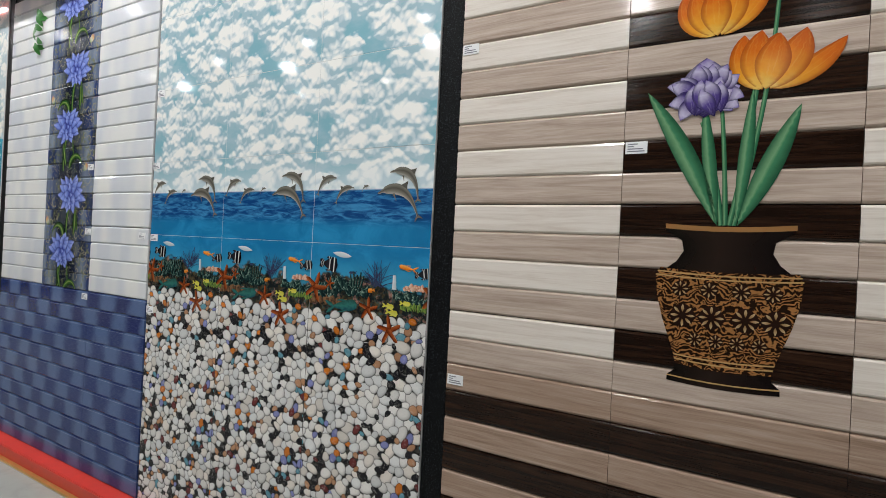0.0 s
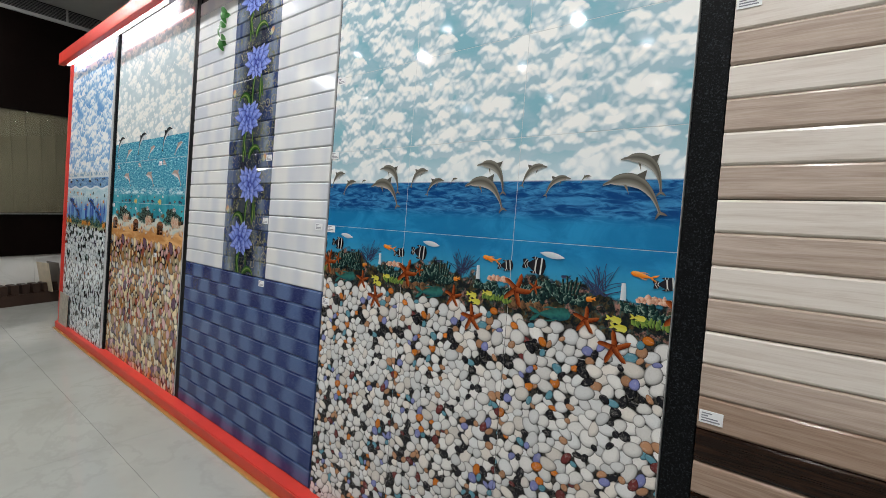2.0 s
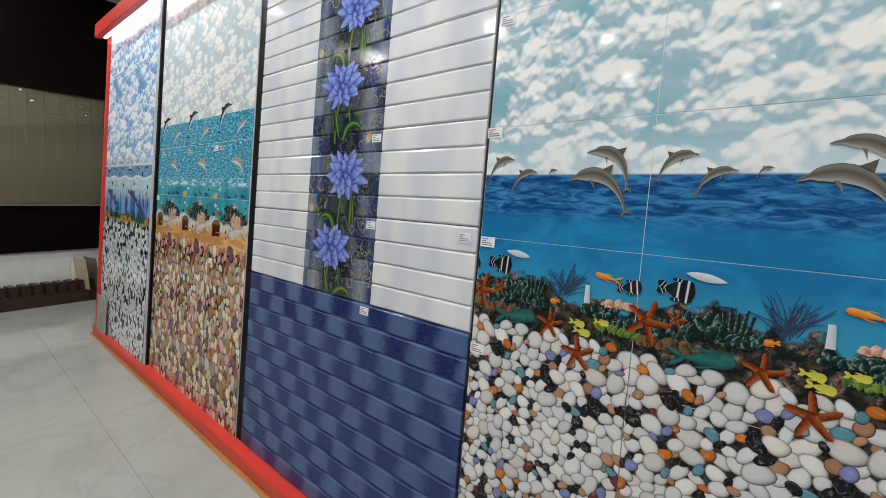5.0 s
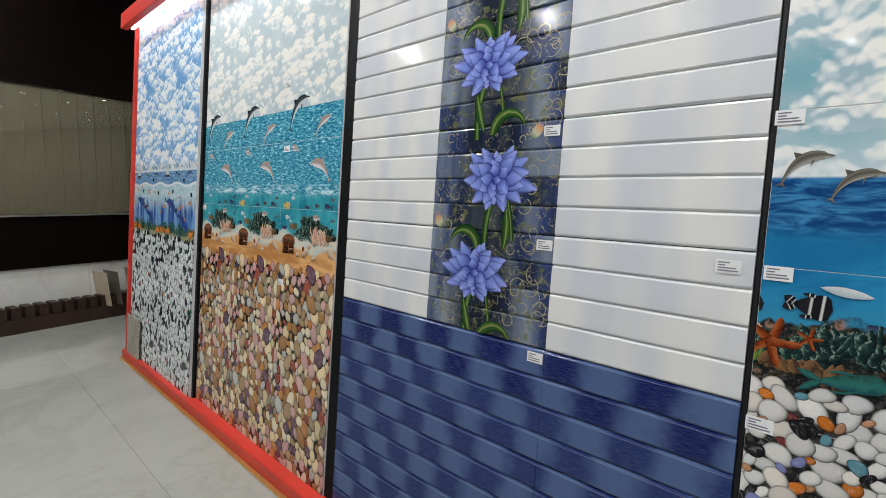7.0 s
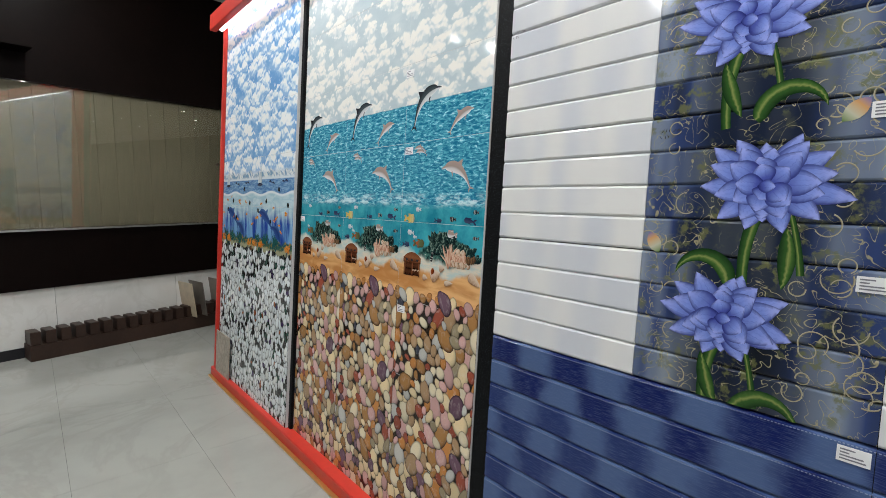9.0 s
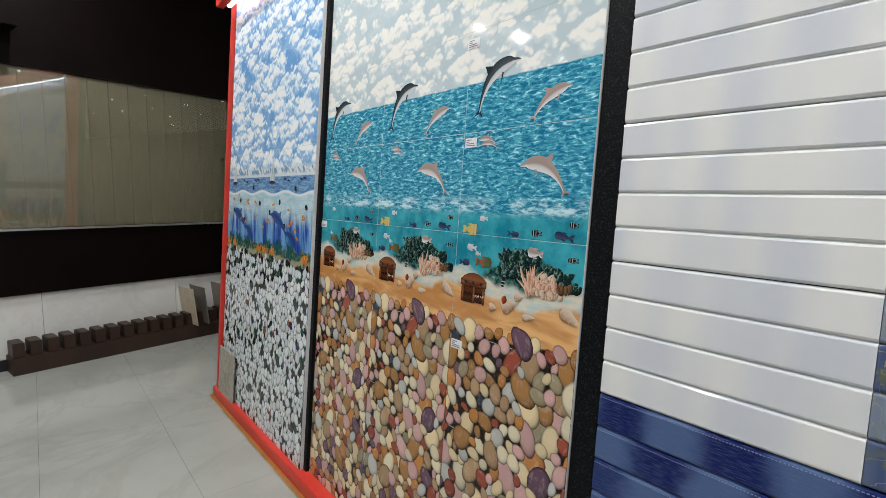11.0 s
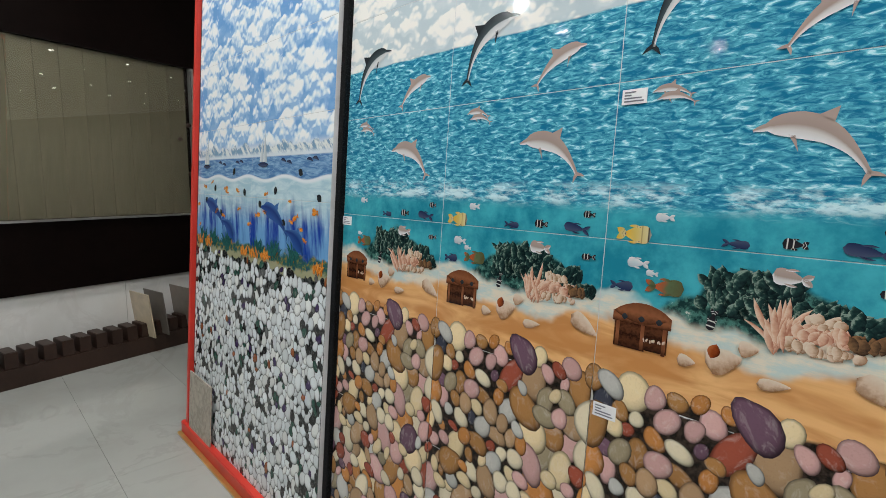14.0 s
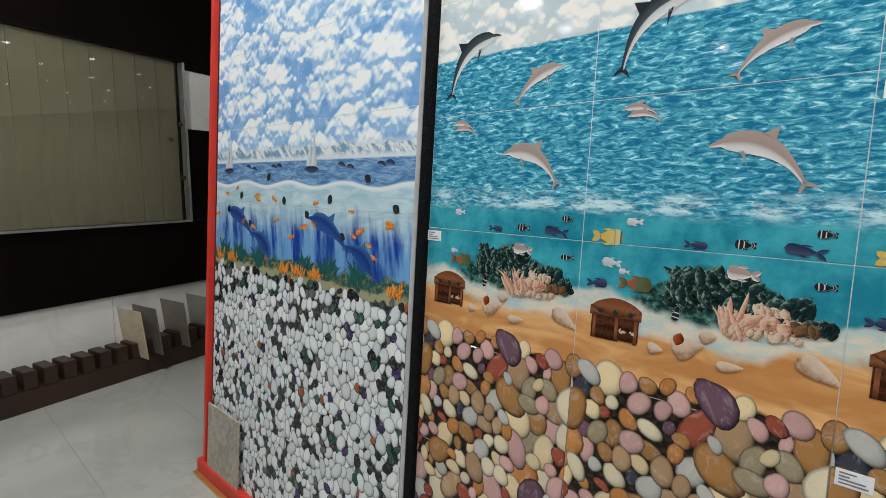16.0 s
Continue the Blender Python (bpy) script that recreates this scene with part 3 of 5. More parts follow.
# ---- red frame ----
end_post = boxed("red_end_post", (-8.046, -8.012, 1.515, 1.75, -0.05, 3.36), red_paint, None, 0.003)
end_post.matrix_world = LEANING
tagged(end_post, "red painted end post of the tile display", "frame post")
base = thing("red_display_base", Matrix.Identity(4), "red painted plinth with brass edging under the tile display", "plinth")
boxed("plinth_body", (-8.1, 1.62, 1.395, 1.95, 0.0, 0.09), red_paint, base, 0.006)
boxed("brass_edging", (-8.1, 1.62, 1.368, 1.394, 0.0, 0.016), gold_metal, base, 0.002)
fascia = thing("red_fascia", LEANING, "red painted fascia with a white led tube along the display's top", "fascia")
boxed("fascia_board", (-8.06, 1.62, 1.40, 1.46, 3.22, 3.36), red_paint, fascia, 0.004)
boxed("soffit", (-8.055, 1.62, 1.462, 1.62, 3.30, 3.355), board_black, fascia)
boxed("led_tube", (-8.0, -4.9, 1.468, 1.50, 3.225, 3.25), tube_glow, fascia, 0.006)
back_board = boxed("display_back_board", (-8.05, 1.62, 1.66, 1.74, 0.1, 3.3), board_black)
back_board.matrix_world = LEANING
tagged(back_board, "black board behind the leaning tile display", "board")

# ---- room ----
FLOOR_JOINTS_Y = [0.226 + 0.724 * i for i in range(-8, 20)]
floor = boxed("floor", (-13, 16, -6, 14, -0.15, -0.011), dark_metal)
tagged(floor, "polished pale marble tile floor", "floor", kind="structure")
ceiling = boxed("ceiling", (-13, 16, -6, 14, CEIL, CEIL + 0.1), white_plaster)
tagged(ceiling, "white painted ceiling with downlights", "ceiling", kind="structure")
# unseen walls, added to close the room and hold down bounced light
for nm, dims in (("wall_south", (-13, 16, -6.1, -6.0, -0.15, CEIL)), ("wall_north", (-13, 16, 14, 14.1, -0.15, CEIL)), ("wall_east", (16, 16.1, -6, 14, -0.15, CEIL))):
    tagged(boxed(nm, dims, dim_room_wall), "dim unseen wall added to close the showroom", "wall", kind="structure")

# ---- far wall, in its own space: x along it, y into it ----
FAR = pose(-9.905, 0, 0, 0, 0, 102.1) @ Matrix.Scale(1.065, 4)
far_wall = thing("wall_west", FAR, "dark brown panelled wall with a white tiled foot", "wall", kind="structure")
boxed("wall_core", (-6.5, 14.5, 0.02, 0.2, -0.1, CEIL), wood_dark, far_wall)
boxed("upper_panel", (-6.5, 6.5, -0.03, 0.018, 2.72, CEIL - 0.02), wood_dark, far_wall)
boxed("dark_band", (-6.5, 6.5, -0.03, 0.018, 0.68, 1.28), wood_dark, far_wall)
boxed("dark_side_panel", (2.24, 6.5, -0.028, 0.018, 1.282, 2.13), wood_dark, far_wall)
boxed("pale_side_panel", (2.24, 6.5, -0.02, 0.018, 2.132, 2.66), wall_marble, far_wall)
boxed("side_top", (2.24, 6.5, -0.028, 0.018, 2.662, 2.718), wood_dark, far_wall)
wt = tile_mesh("wall_tile", 1.197, 0.575, wall_marble)
for i in range(-5, 5):
    piece("wall_tile", wt, far_wall, 1.2 * i + 0.3, 0.008, 0.102)
boxed("skirting", (-6.5, 6.5, -0.004, 0.018, 0.0, 0.1), board_black, far_wall)


def curtain_material():
    g = Net("beige vertical boards")
    x, y, z, v = g.coords()
    n = g.noise(g.vec(g.m("MULTIPLY", x, 3), y, g.m("MULTIPLY", z, 0.6)), 2.0, 5)
    return g.done(g.mix(g.step(n, 0.35, 0.65), (0.07, 0.06, 0.038), (0.1, 0.087, 0.057)), 0.6, n, 0.1)


curtain = curtain_material()
glass_case = thing("glass_showcase", FAR, "glass-fronted wall case with beige vertical boards behind it", "showcase")
for i in range(26):
    w = 0.175
    x0 = 2.16 - (i + 1) * w
    bm = bmesh.new()
    box(bm, -w / 2 + 0.0003, w / 2 - 0.0003, -0.006, 0.006, 1.285, 2.715, 0.001)
    b = part("board", bm, curtain, glass_case)
    b.matrix_local = pose(x0 + w / 2, 0.0, 0, 0, 0, 1.5)
g = Net("clear showcase glass")
g.bsdf.inputs["Transmission Weight"].default_value = 1.0
g.bsdf.inputs["IOR"].default_value = 1.5
glass_mat = g.done((0.9, 0.92, 0.88), 0.0)
pane = boxed("glass_pane", (-6.4, 2.2, -0.06, -0.052, 1.284, 2.716), glass_mat, glass_case, label="clear reflecting glass pane")
pane.visible_shadow = False
steel = plain("brushed steel trim", (0.6, 0.6, 0.58), 0.3, 0.9)
boxed("side_trim", (2.201, 2.222, -0.066, 0.01, 1.284, 2.716), steel, glass_case)
boxed("bottom_trim", (-6.4, 2.222, -0.066, -0.031, 1.266, 1.2835), steel, glass_case)
for kx, kz in ((2.06, 2.02), (2.15, 2.16), (2.15, 1.68)):
    bm = bmesh.new()
    bmesh.ops.create_cone(bm, cap_ends=True, segments=16, radius1=0.022, radius2=0.017, depth=0.02, matrix=Matrix.Translation((kx, -0.072, kz)) @ pose(0, 0, 0, 90))
    part("glass_fixing", bm, block_brown, glass_case)

shelf_box = boxed("wall_box", (-0.9, 0.21, -0.3, -0.032, 2.99, 3.14), wood_dark, None, 0.004)
shelf_box.matrix_world = FAR
tagged(shelf_box, "dark brown box fixed high on the wall", "wall box")

# bulkhead with air grilles over the far wall
bulk = thing("ac_bulkhead", FAR, "white bulkhead with dark linear air grilles under the ceiling", "bulkhead", kind="structure")
boxed("lower_lip", (-6.5, 6.5, -0.06, -0.032, 4.05, 4.1), white_plaster, bulk)
boxed("recess", (-6.5, 6.5, -0.045, -0.032, 4.1, 4.27), dark_metal, bulk)
slat_me = mesh_of("slat", box(bmesh.new(), -0.48, 0.48, -0.012, 0.0, 0.0, 0.006), grey_metal)
for i in range(-3, 7):
    boxed("mullion", (i * 1.0 - 0.012, i * 1.0 + 0.012, -0.064, -0.046, 4.1, 4.27), white_plaster, bulk)
    for j in range(8):
        ob = piece("slat", slat_me, bulk, i * 1.0 + 0.5, -0.047, 4.112 + j * 0.02)

# sample rack
rack = thing("tile_sample_rack", FAR, "brown laminate floor rack with a row of slotted blocks", "display rack")
boxed("rack_base", (0.01, 6.0, -0.232, -0.012, 0.0, 0.155), block_brown, rack, 0.003)
blk = mesh_of("block", box(bmesh.new(), 0, 0.085, -0.19, 0.0, 0.0, 0.13, 0.004), block_brown)
for i in range(40):
    piece("block", blk, rack, 0.02 + 0.1245 * i, -0.03, 0.156)
tile_colours = [(0.5, 0.42, 0.3), (0.16, 0.14, 0.12), (0.2, 0.17, 0.14), (0.24, 0.23, 0.2), (0.3, 0.26, 0.2)]
for i, (sx, cc) in enumerate(zip((1.565, 1.69, 1.94, 2.19, 2.44), tile_colours)):
    me = boxed("sample_tile", (-0.005, 0.005, -0.18, 0.18, 0.0, 0.42), plain("sample tile glaze", cc, 0.3, scale=12, vary=0.2), None, 0.0015)
    me.matrix_world = FAR @ pose(sx + 0.01, -0.16, 0.158, 0, -6, 0) @ pose(0, 0, 0, 0, 0, 0)
    tagged(me, ("beige", "dark grey", "dark brown", "grey", "tan")[i] + " tile sample standing in the floor rack", "tile sample", "tile samples in the rack")


# ---- prints on the tiles ----
LIMITS = {plank_panel.name: (-0.83, 1.45), sea_panel.name: (-2.684, -0.926), lotus_panel.name: (-3.873, -3.293), lagoon_panel.name: (-6.344, -4.566), bay_panel.name: (-7.984, -6.391)}


def art(name, bm, mat, panel):
    """A print on a panel, cut at the panel's sides."""
    lo, hi = LIMITS[panel.name]
    out = [f for f in bm.faces if all(v.co.x < lo for v in f.verts) or all(v.co.x > hi for v in f.verts)]
    bmesh.ops.delete(bm, geom=out, context="FACES")
    for v in bm.verts:
        v.co.x = min(max(v.co.x, lo), hi)
        if panel is lotus_panel:
            v.co.z = max(v.co.z, 1.183)
    if not bm.faces:
        bm.free()
        return None
    made = part(name, bm, mat, panel)
    if name.endswith(("coral", "plant", "weed", "bush", "fan", "leaves")):
        tagged(made, kind="stuff")
    return made


def prints(name, draw, rows, mat, panel):
    """One object for each row, drawn by draw()."""
    for row in rows:
        art(name, draw(bmesh.new(), *row), mat, panel)


def plume(bm, *row):
    return stroke(bm, *row)


INK = FACE - 0.0006
dolphin_ink = ink("grey sea-animal print", [(0.0, (0.4, 0.4, 0.37)), (0.25, (0.2, 0.19, 0.16)), (0.55, (0.09, 0.085, 0.07)), (0.85, (0.2, 0.19, 0.16)), (1.0, (0.05, 0.05, 0.045))])
slate_ink = ink("black and white print", [(0.0, (0.7, 0.72, 0.72)), (0.38, (0.5, 0.53, 0.54)), (0.45, (0.06, 0.08, 0.09)), (1.0, (0.02, 0.025, 0.03))])
pinkgrey_ink = ink("pinkish grey print", [(0.0, (0.72, 0.74, 0.76)), (0.3, (0.6, 0.58, 0.57)), (0.5, (0.36, 0.28, 0.25)), (1.0, (0.42, 0.33, 0.29))])
orange_ink = ink("orange print", [(0.0, (0.5, 0.12, 0.01)), (0.5, (0.75, 0.25, 0.03)), (1.0, (0.8, 0.4, 0.1))], speck=0.5)
rust_ink = ink("rust red print", [(0.0, (0.08, 0.014, 0.006)), (0.5, (0.26, 0.05, 0.012)), (1.0, (0.38, 0.11, 0.03))], speck=0.8, scale=90)
yellow_ink = ink("yellow print", [(0.0, (0.55, 0.5, 0.05)), (1.0, (0.62, 0.6, 0.12))], speck=0.6)
black_ink = ink("black print", [(0.0, (0.02, 0.025, 0.03)), (1.0, (0.035, 0.04, 0.045))])
banded_ink = ink("black and white banded print", [(0.0, (0.02, 0.02, 0.025)), (0.2, (0.02, 0.02, 0.025)), (0.22, (0.6, 0.6, 0.56)), (0.27, (0.6, 0.6, 0.56)), (0.29, (0.02, 0.02, 0.025)), (0.5, (0.02, 0.02, 0.025)), (0.52, (0.6, 0.6, 0.56)), (0.57, (0.6, 0.6, 0.56)), (0.59, (0.02, 0.02, 0.025)), (1.0, (0.02, 0.02, 0.025))], across=False)
navy_ink = ink("navy print", [(0.0, (0.06, 0.08, 0.14)), (1.0, (0.015, 0.025, 0.08))])
teal_ink = ink("teal print", [(0.0, (0.02, 0.07, 0.06)), (0.5, (0.03, 0.16, 0.14)), (1.0, (0.015, 0.07, 0.09))], speck=1.0)
white_ink = ink("white print", [(0.0, (0.4, 0.5, 0.56)), (1.0, (0.68, 0.72, 0.72))], speck=0.4)
coral_ink = ink("coral pink print", [(0.0, (0.4, 0.17, 0.11)), (0.5, (0.62, 0.36, 0.25)), (1.0, (0.72, 0.55, 0.42))], speck=1.0, scale=120)
bush_ink = ink("dark sea-plant print", [(0.0, (0.006, 0.014, 0.016)), (0.6, (0.014, 0.04, 0.038)), (0.85, (0.05, 0.11, 0.09)), (1.0, (0.22, 0.3, 0.25))], speck=1.6, scale=110)
blue_ink = ink("deep blue print", [(0.0, (0.03, 0.1, 0.34)), (0.6, (0.015, 0.045, 0.2)), (1.0, (0.05, 0.16, 0.4))])


angel_ink = ink("black fish print with white bands", [(0.0, (0.012, 0.012, 0.016)), (0.2, (0.012, 0.012, 0.016)), (0.23, (0.62, 0.62, 0.6)), (0.27, (0.62, 0.62, 0.6)), (0.3, (0.012, 0.012, 0.016)), (0.5, (0.012, 0.012, 0.016)), (0.53, (0.62, 0.62, 0.6)), (0.56, (0.62, 0.62, 0.6)), (0.6, (0.02, 0.02, 0.026)), (1.0, (0.012, 0.012, 0.016))], across=False)
brown_coral_ink = ink("brown coral print", [(0.0, (0.05, 0.03, 0.02)), (1.0, (0.24, 0.13, 0.06))], speck=1.2, scale=120)
weed_ink = ink("green weed print", [(0.0, (0.05, 0.11, 0.03)), (1.0, (0.22, 0.32, 0.06))], speck=0.8, scale=90)


def dolphin(bm, nose_x, nose_z, tail_x, tail_z, arch, y, fat=0.2):
    """A leaping dolphin from its beak to its flukes, back upwards: v runs from the belly to the back."""
    uvs = bm.loops.layers.uv.verify()
    a, b = Vector((nose_x, nose_z)), Vector((tail_x, tail_z))
    length, up = (b - a).length, 1 if tail_x > nose_x else -1
    chord = (b - a).normalized()
    ctrl = a * 0.55 + b * 0.45 + Vector((-chord.y, chord.x)) * up * arch * 2

    def at(u):
        d = (ctrl - a) * (2 - 2 * u) + (b - ctrl) * 2 * u
        d.normalize()
        return a * (1 - u) ** 2 + ctrl * 2 * u * (1 - u) + b * u * u, d, Vector((-d.y, d.x)) * up

    def face(points):
        f = bm.faces.new([bm.verts.new((q.x, y, q.y)) for q, _ in points])
        for loop, (_, v) in zip(f.loops, points):
            loop[uvs].uv = (0.5, v)
        f.normal_update()
        if f.normal.y > 0:
            f.normal_flip()

    def girth(u):
        return fat * length * float(np.interp(u, (0, 0.05, 0.1, 0.15, 0.22, 0.34, 0.48, 0.66, 0.84, 0.95, 1), (0.05, 0.13, 0.17, 0.36, 0.47, 0.54, 0.52, 0.36, 0.17, 0.1, 0.09)))

    steps = 20
    for i in range(steps):
        (p, _, n), (q, _, m) = at(i / steps), at((i + 1) / steps)
        g0, g1 = girth(i / steps), girth((i + 1) / steps)
        for lo, hi in ((-1.0, -0.3), (-0.3, 0.3), (0.3, 0.9)):
            face([(p + n * g0 * lo, 0.5 + lo / 2), (q + m * g1 * lo, 0.5 + lo / 2), (q + m * g1 * hi, 0.5 + hi / 2), (p + n * g0 * hi, 0.5 + hi / 2)])
    for u, side, root, reach, sweep, tone in ((0.44, 1, 0.13, 0.11, 0.13, 0.95), (0.27, -1, 0.07, 0.16, 0.1, 0.8)):
        (p, d, n), (q, _, m) = at(u), at(u + root)
        top = p + n * side * (girth(u) * 0.85 + reach * length) + d * length * sweep
        mid = p * 0.5 + top * 0.5 + d * length * 0.005 + n * side * girth(u) * 0.42
        face([(p + n * side * girth(u) * 0.8, tone), (q + m * side * girth(u + root) * 0.8, tone), (top, tone), (mid, tone)])
    p, d, n = at(1.0)
    for side in (-1, 1):
        face([(p - d * length * 0.04, 0.85), (p + d * length * 0.02, 0.85), (p + d * length * 0.075 + n * side * length * 0.095, 0.95), (p + d * length * 0.015 + n * side * length * 0.06, 0.95)])
    return bm


def little_fish(bm, x, z, ang, length, fat, y):
    """A fish print from its mouth to its forked tail, with back and belly fins."""
    a = radians(ang)
    ca, sa = math.cos(a), math.sin(a)
    stroke(bm, x, z, ang, length * 0.78, length * fat * 0.9, 0, "drop", y, 12)
    tx, tz = x + ca * length * 0.7, z + sa * length * 0.7
    for side in (-1, 1):
        stroke(bm, tx, tz, ang + 24 * side, length * 0.32, length * fat * 0.34, 12 * side, "leaf", y - 0.0001, 5)
        stroke(bm, x + ca * length * 0.3 - sa * side * length * fat * 0.34, z + sa * length * 0.3 + ca * side * length * fat * 0.34, ang + 16 * side, length * 0.34, length * fat * 0.15, -26 * side, "leaf", y - 0.00005, 6)
    return bm


def star(bm, x, z, r, y, turn=0.0):
    for i in range(5):
        stroke(bm, x, z, 72 * i + turn, r, r * 0.42, 14, "stem", y - 0.0001 * i, 5)
        a = radians(72 * i + turn)
        stroke(bm, x + math.cos(a) * r * 0.5, z + math.sin(a) * r * 0.5, 72 * i + turn + 8, r * 0.7, r * 0.34, 14, "leaf", y - 0.0001 * i - 0.0001, 6)
    return bm


def tuft(bm, x, z, count, spread, height, width, y, rng, shape="leaf"):
    for i in range(count):
        stroke(bm, x + rng.uniform(-spread, spread), z + rng.uniform(-0.2, 0.2) * height, 90 + rng.uniform(-45, 45), height * rng.uniform(0.5, 1.1), width * rng.uniform(0.6, 1.3), rng.uniform(-40, 40), shape, y - 0.00002 * (i % 20), 5)
    return bm


rng = random.Random(4)
# the sea mural repeats once in every tile's width
SEA_INK = FACE - 0.0021
for i in range(4):
    o = 0.5867 * (i - 2)
    prints("printed_dolphin", dolphin, ((-1.122 + o, 1.829, -0.988 + o, 1.722, 0.05, SEA_INK), (-1.176 + o, 1.746, -0.985 + o, 1.658, 0.058, SEA_INK - 0.0008), (-1.389 + o, 1.813, -1.49 + o, 1.748, 0.03, SEA_INK), (-1.294 + o, 1.77, -1.388 + o, 1.712, 0.026, SEA_INK), (-1.218 + o, 1.776, -1.254 + o, 1.757, 0.01, SEA_INK)), dolphin_ink, sea_panel)
    prints("printed_banded_fish", little_fish, ((-1.5 + o, 1.447, 188, 0.075, 0.6, SEA_INK),), banded_ink, sea_panel)
    prints("printed_black_fish", little_fish, ((-1.362 + o, 1.452, 176, 0.1, 0.68, SEA_INK),), angel_ink, sea_panel)
    prints("printed_pale_fish", plume, ((-1.39 + o, 1.503, -7, 0.1, 0.022, 0, "leaf", SEA_INK),), white_ink, sea_panel)
    prints("printed_orange_fish", little_fish, ((-1.645 + o, 1.467, -9, 0.09, 0.22, SEA_INK), (-1.2 + o, 1.36, 10, 0.035, 0.55, SEA_INK - 0.0009)), orange_ink, sea_panel)
    prints("printed_blue_fish", little_fish, ((-1.3 + o, 1.426, 2, 0.04, 0.28, SEA_INK),), navy_ink, sea_panel)
    prints("printed_starfish", star, ((-1.478 + o, 1.355, 0.056, SEA_INK - 0.0009, 66), (-1.195 + o, 1.288, 0.042, SEA_INK - 0.0009, 10), (-1.09 + o, 1.215, 0.05, SEA_INK - 0.0009, 20), (-1.4 + o, 1.375, 0.024, SEA_INK - 0.0008, 0)), rust_ink, sea_panel)
    prints("printed_yellow_fish", little_fish, ((-1.66 + o, 1.306, 174, 0.055, 0.42, SEA_INK - 0.0009), (-1.64 + o, 1.282, 174, 0.06, 0.42, SEA_INK - 0.0009), (-1.585 + o, 1.325, 178, 0.05, 0.4, SEA_INK - 0.0009)), yellow_ink, sea_panel)
    prints("printed_teal_fish", little_fish, ((-1.25 + o, 1.3, 188, 0.17, 0.3, SEA_INK - 0.0008),), teal_ink, sea_panel)
    prints("printed_sponge", plume, ((-1.075 + o, 1.375, 90, 0.055, 0.02, 4, "stem", SEA_INK - 0.0006),), white_ink, sea_panel)
    for cx, cz, n, sp, h, w in ((-1.4, 1.33, 46, 0.045, 0.05, 0.026), (-1.34, 1.35, 40, 0.05, 0.06, 0.022), (-1.25, 1.335, 34, 0.05, 0.04, 0.02), (-1.53, 1.32, 36, 0.06, 0.04, 0.022), (-1.62, 1.34, 30, 0.05, 0.035, 0.02), (-1.45, 1.3, 34, 0.08, 0.04, 0.024)):
        art("printed_sea_plant", tuft(bmesh.new(), cx + o, cz, n, sp, h, w, SEA_INK, rng), bush_ink, sea_panel)
    for k in range(5):
        art("printed_finger_coral", stroke(bmesh.new(), -1.285 + 0.012 * k + o, 1.37, 98 - 6 * k, 0.05 + 0.012 * (k % 2), 0.011, 0, "stem", SEA_INK - 0.0003), bush_ink, sea_panel)
    bm = bmesh.new()
    for k in range(34):
        a = rng.uniform(25, 155)
        stroke(bm, -1.155 + o + rng.uniform(-0.02, 0.02), 1.375 + rng.uniform(0, 0.03), a, rng.uniform(0.05, 0.1), 0.0028, rng.uniform(-45, 45), "stem", SEA_INK - 0.00001 * k, 6)
    art("printed_sea_fan", bm, navy_ink, sea_panel)
    art("printed_brown_coral", tuft(bmesh.new(), -1.4 + o, 1.29, 50, 0.1, 0.035, 0.022, SEA_INK - 0.0004, rng), brown_coral_ink, sea_panel)
    art("printed_green_weed", tuft(bmesh.new(), -1.56 + o, 1.3, 36, 0.07, 0.03, 0.012, SEA_INK - 0.0005, rng), weed_ink, sea_panel)
    art("printed_pink_coral", tuft(bmesh.new(), -1.56 + o, 1.378, 40, 0.05, 0.022, 0.018, SEA_INK - 0.0004, rng), coral_ink, sea_panel)

# the lagoon mural, each tile once
LAGOON_INK = FACE - 0.0015
reef_fish_ink = ink("green and red reef fish print", [(0.0, (0.09, 0.08, 0.03)), (0.5, (0.1, 0.14, 0.07)), (0.7, (0.3, 0.1, 0.04)), (1.0, (0.45, 0.09, 0.03))], False, speck=0.5)
brown_ink = ink("brown chest print", [(0.0, (0.02, 0.007, 0.004)), (0.3, (0.08, 0.026, 0.011)), (0.5, (0.02, 0.007, 0.004)), (0.75, (0.1, 0.034, 0.015)), (1.0, (0.03, 0.01, 0.005))], speck=0.7, scale=110)
lid_ink = ink("brown lid print", [(0.0, (0.07, 0.024, 0.011)), (0.5, (0.26, 0.095, 0.04)), (1.0, (0.16, 0.055, 0.024))], speck=0.5, scale=90)
yellow_fish_ink = ink("yellow striped fish print", [(0.0, (0.5, 0.48, 0.4)), (0.1, (0.03, 0.03, 0.03)), (0.14, (0.62, 0.55, 0.3)), (0.3, (0.6, 0.5, 0.22)), (0.33, (0.3, 0.24, 0.12)), (0.37, (0.64, 0.52, 0.22)), (0.6, (0.62, 0.46, 0.12)), (1.0, (0.72, 0.42, 0.03))], False)
shell_ink = ink("shell print", [(0.0, (0.3, 0.16, 0.08)), (0.5, (0.62, 0.46, 0.34)), (1.0, (0.7, 0.6, 0.48))], speck=0.8, scale=90)
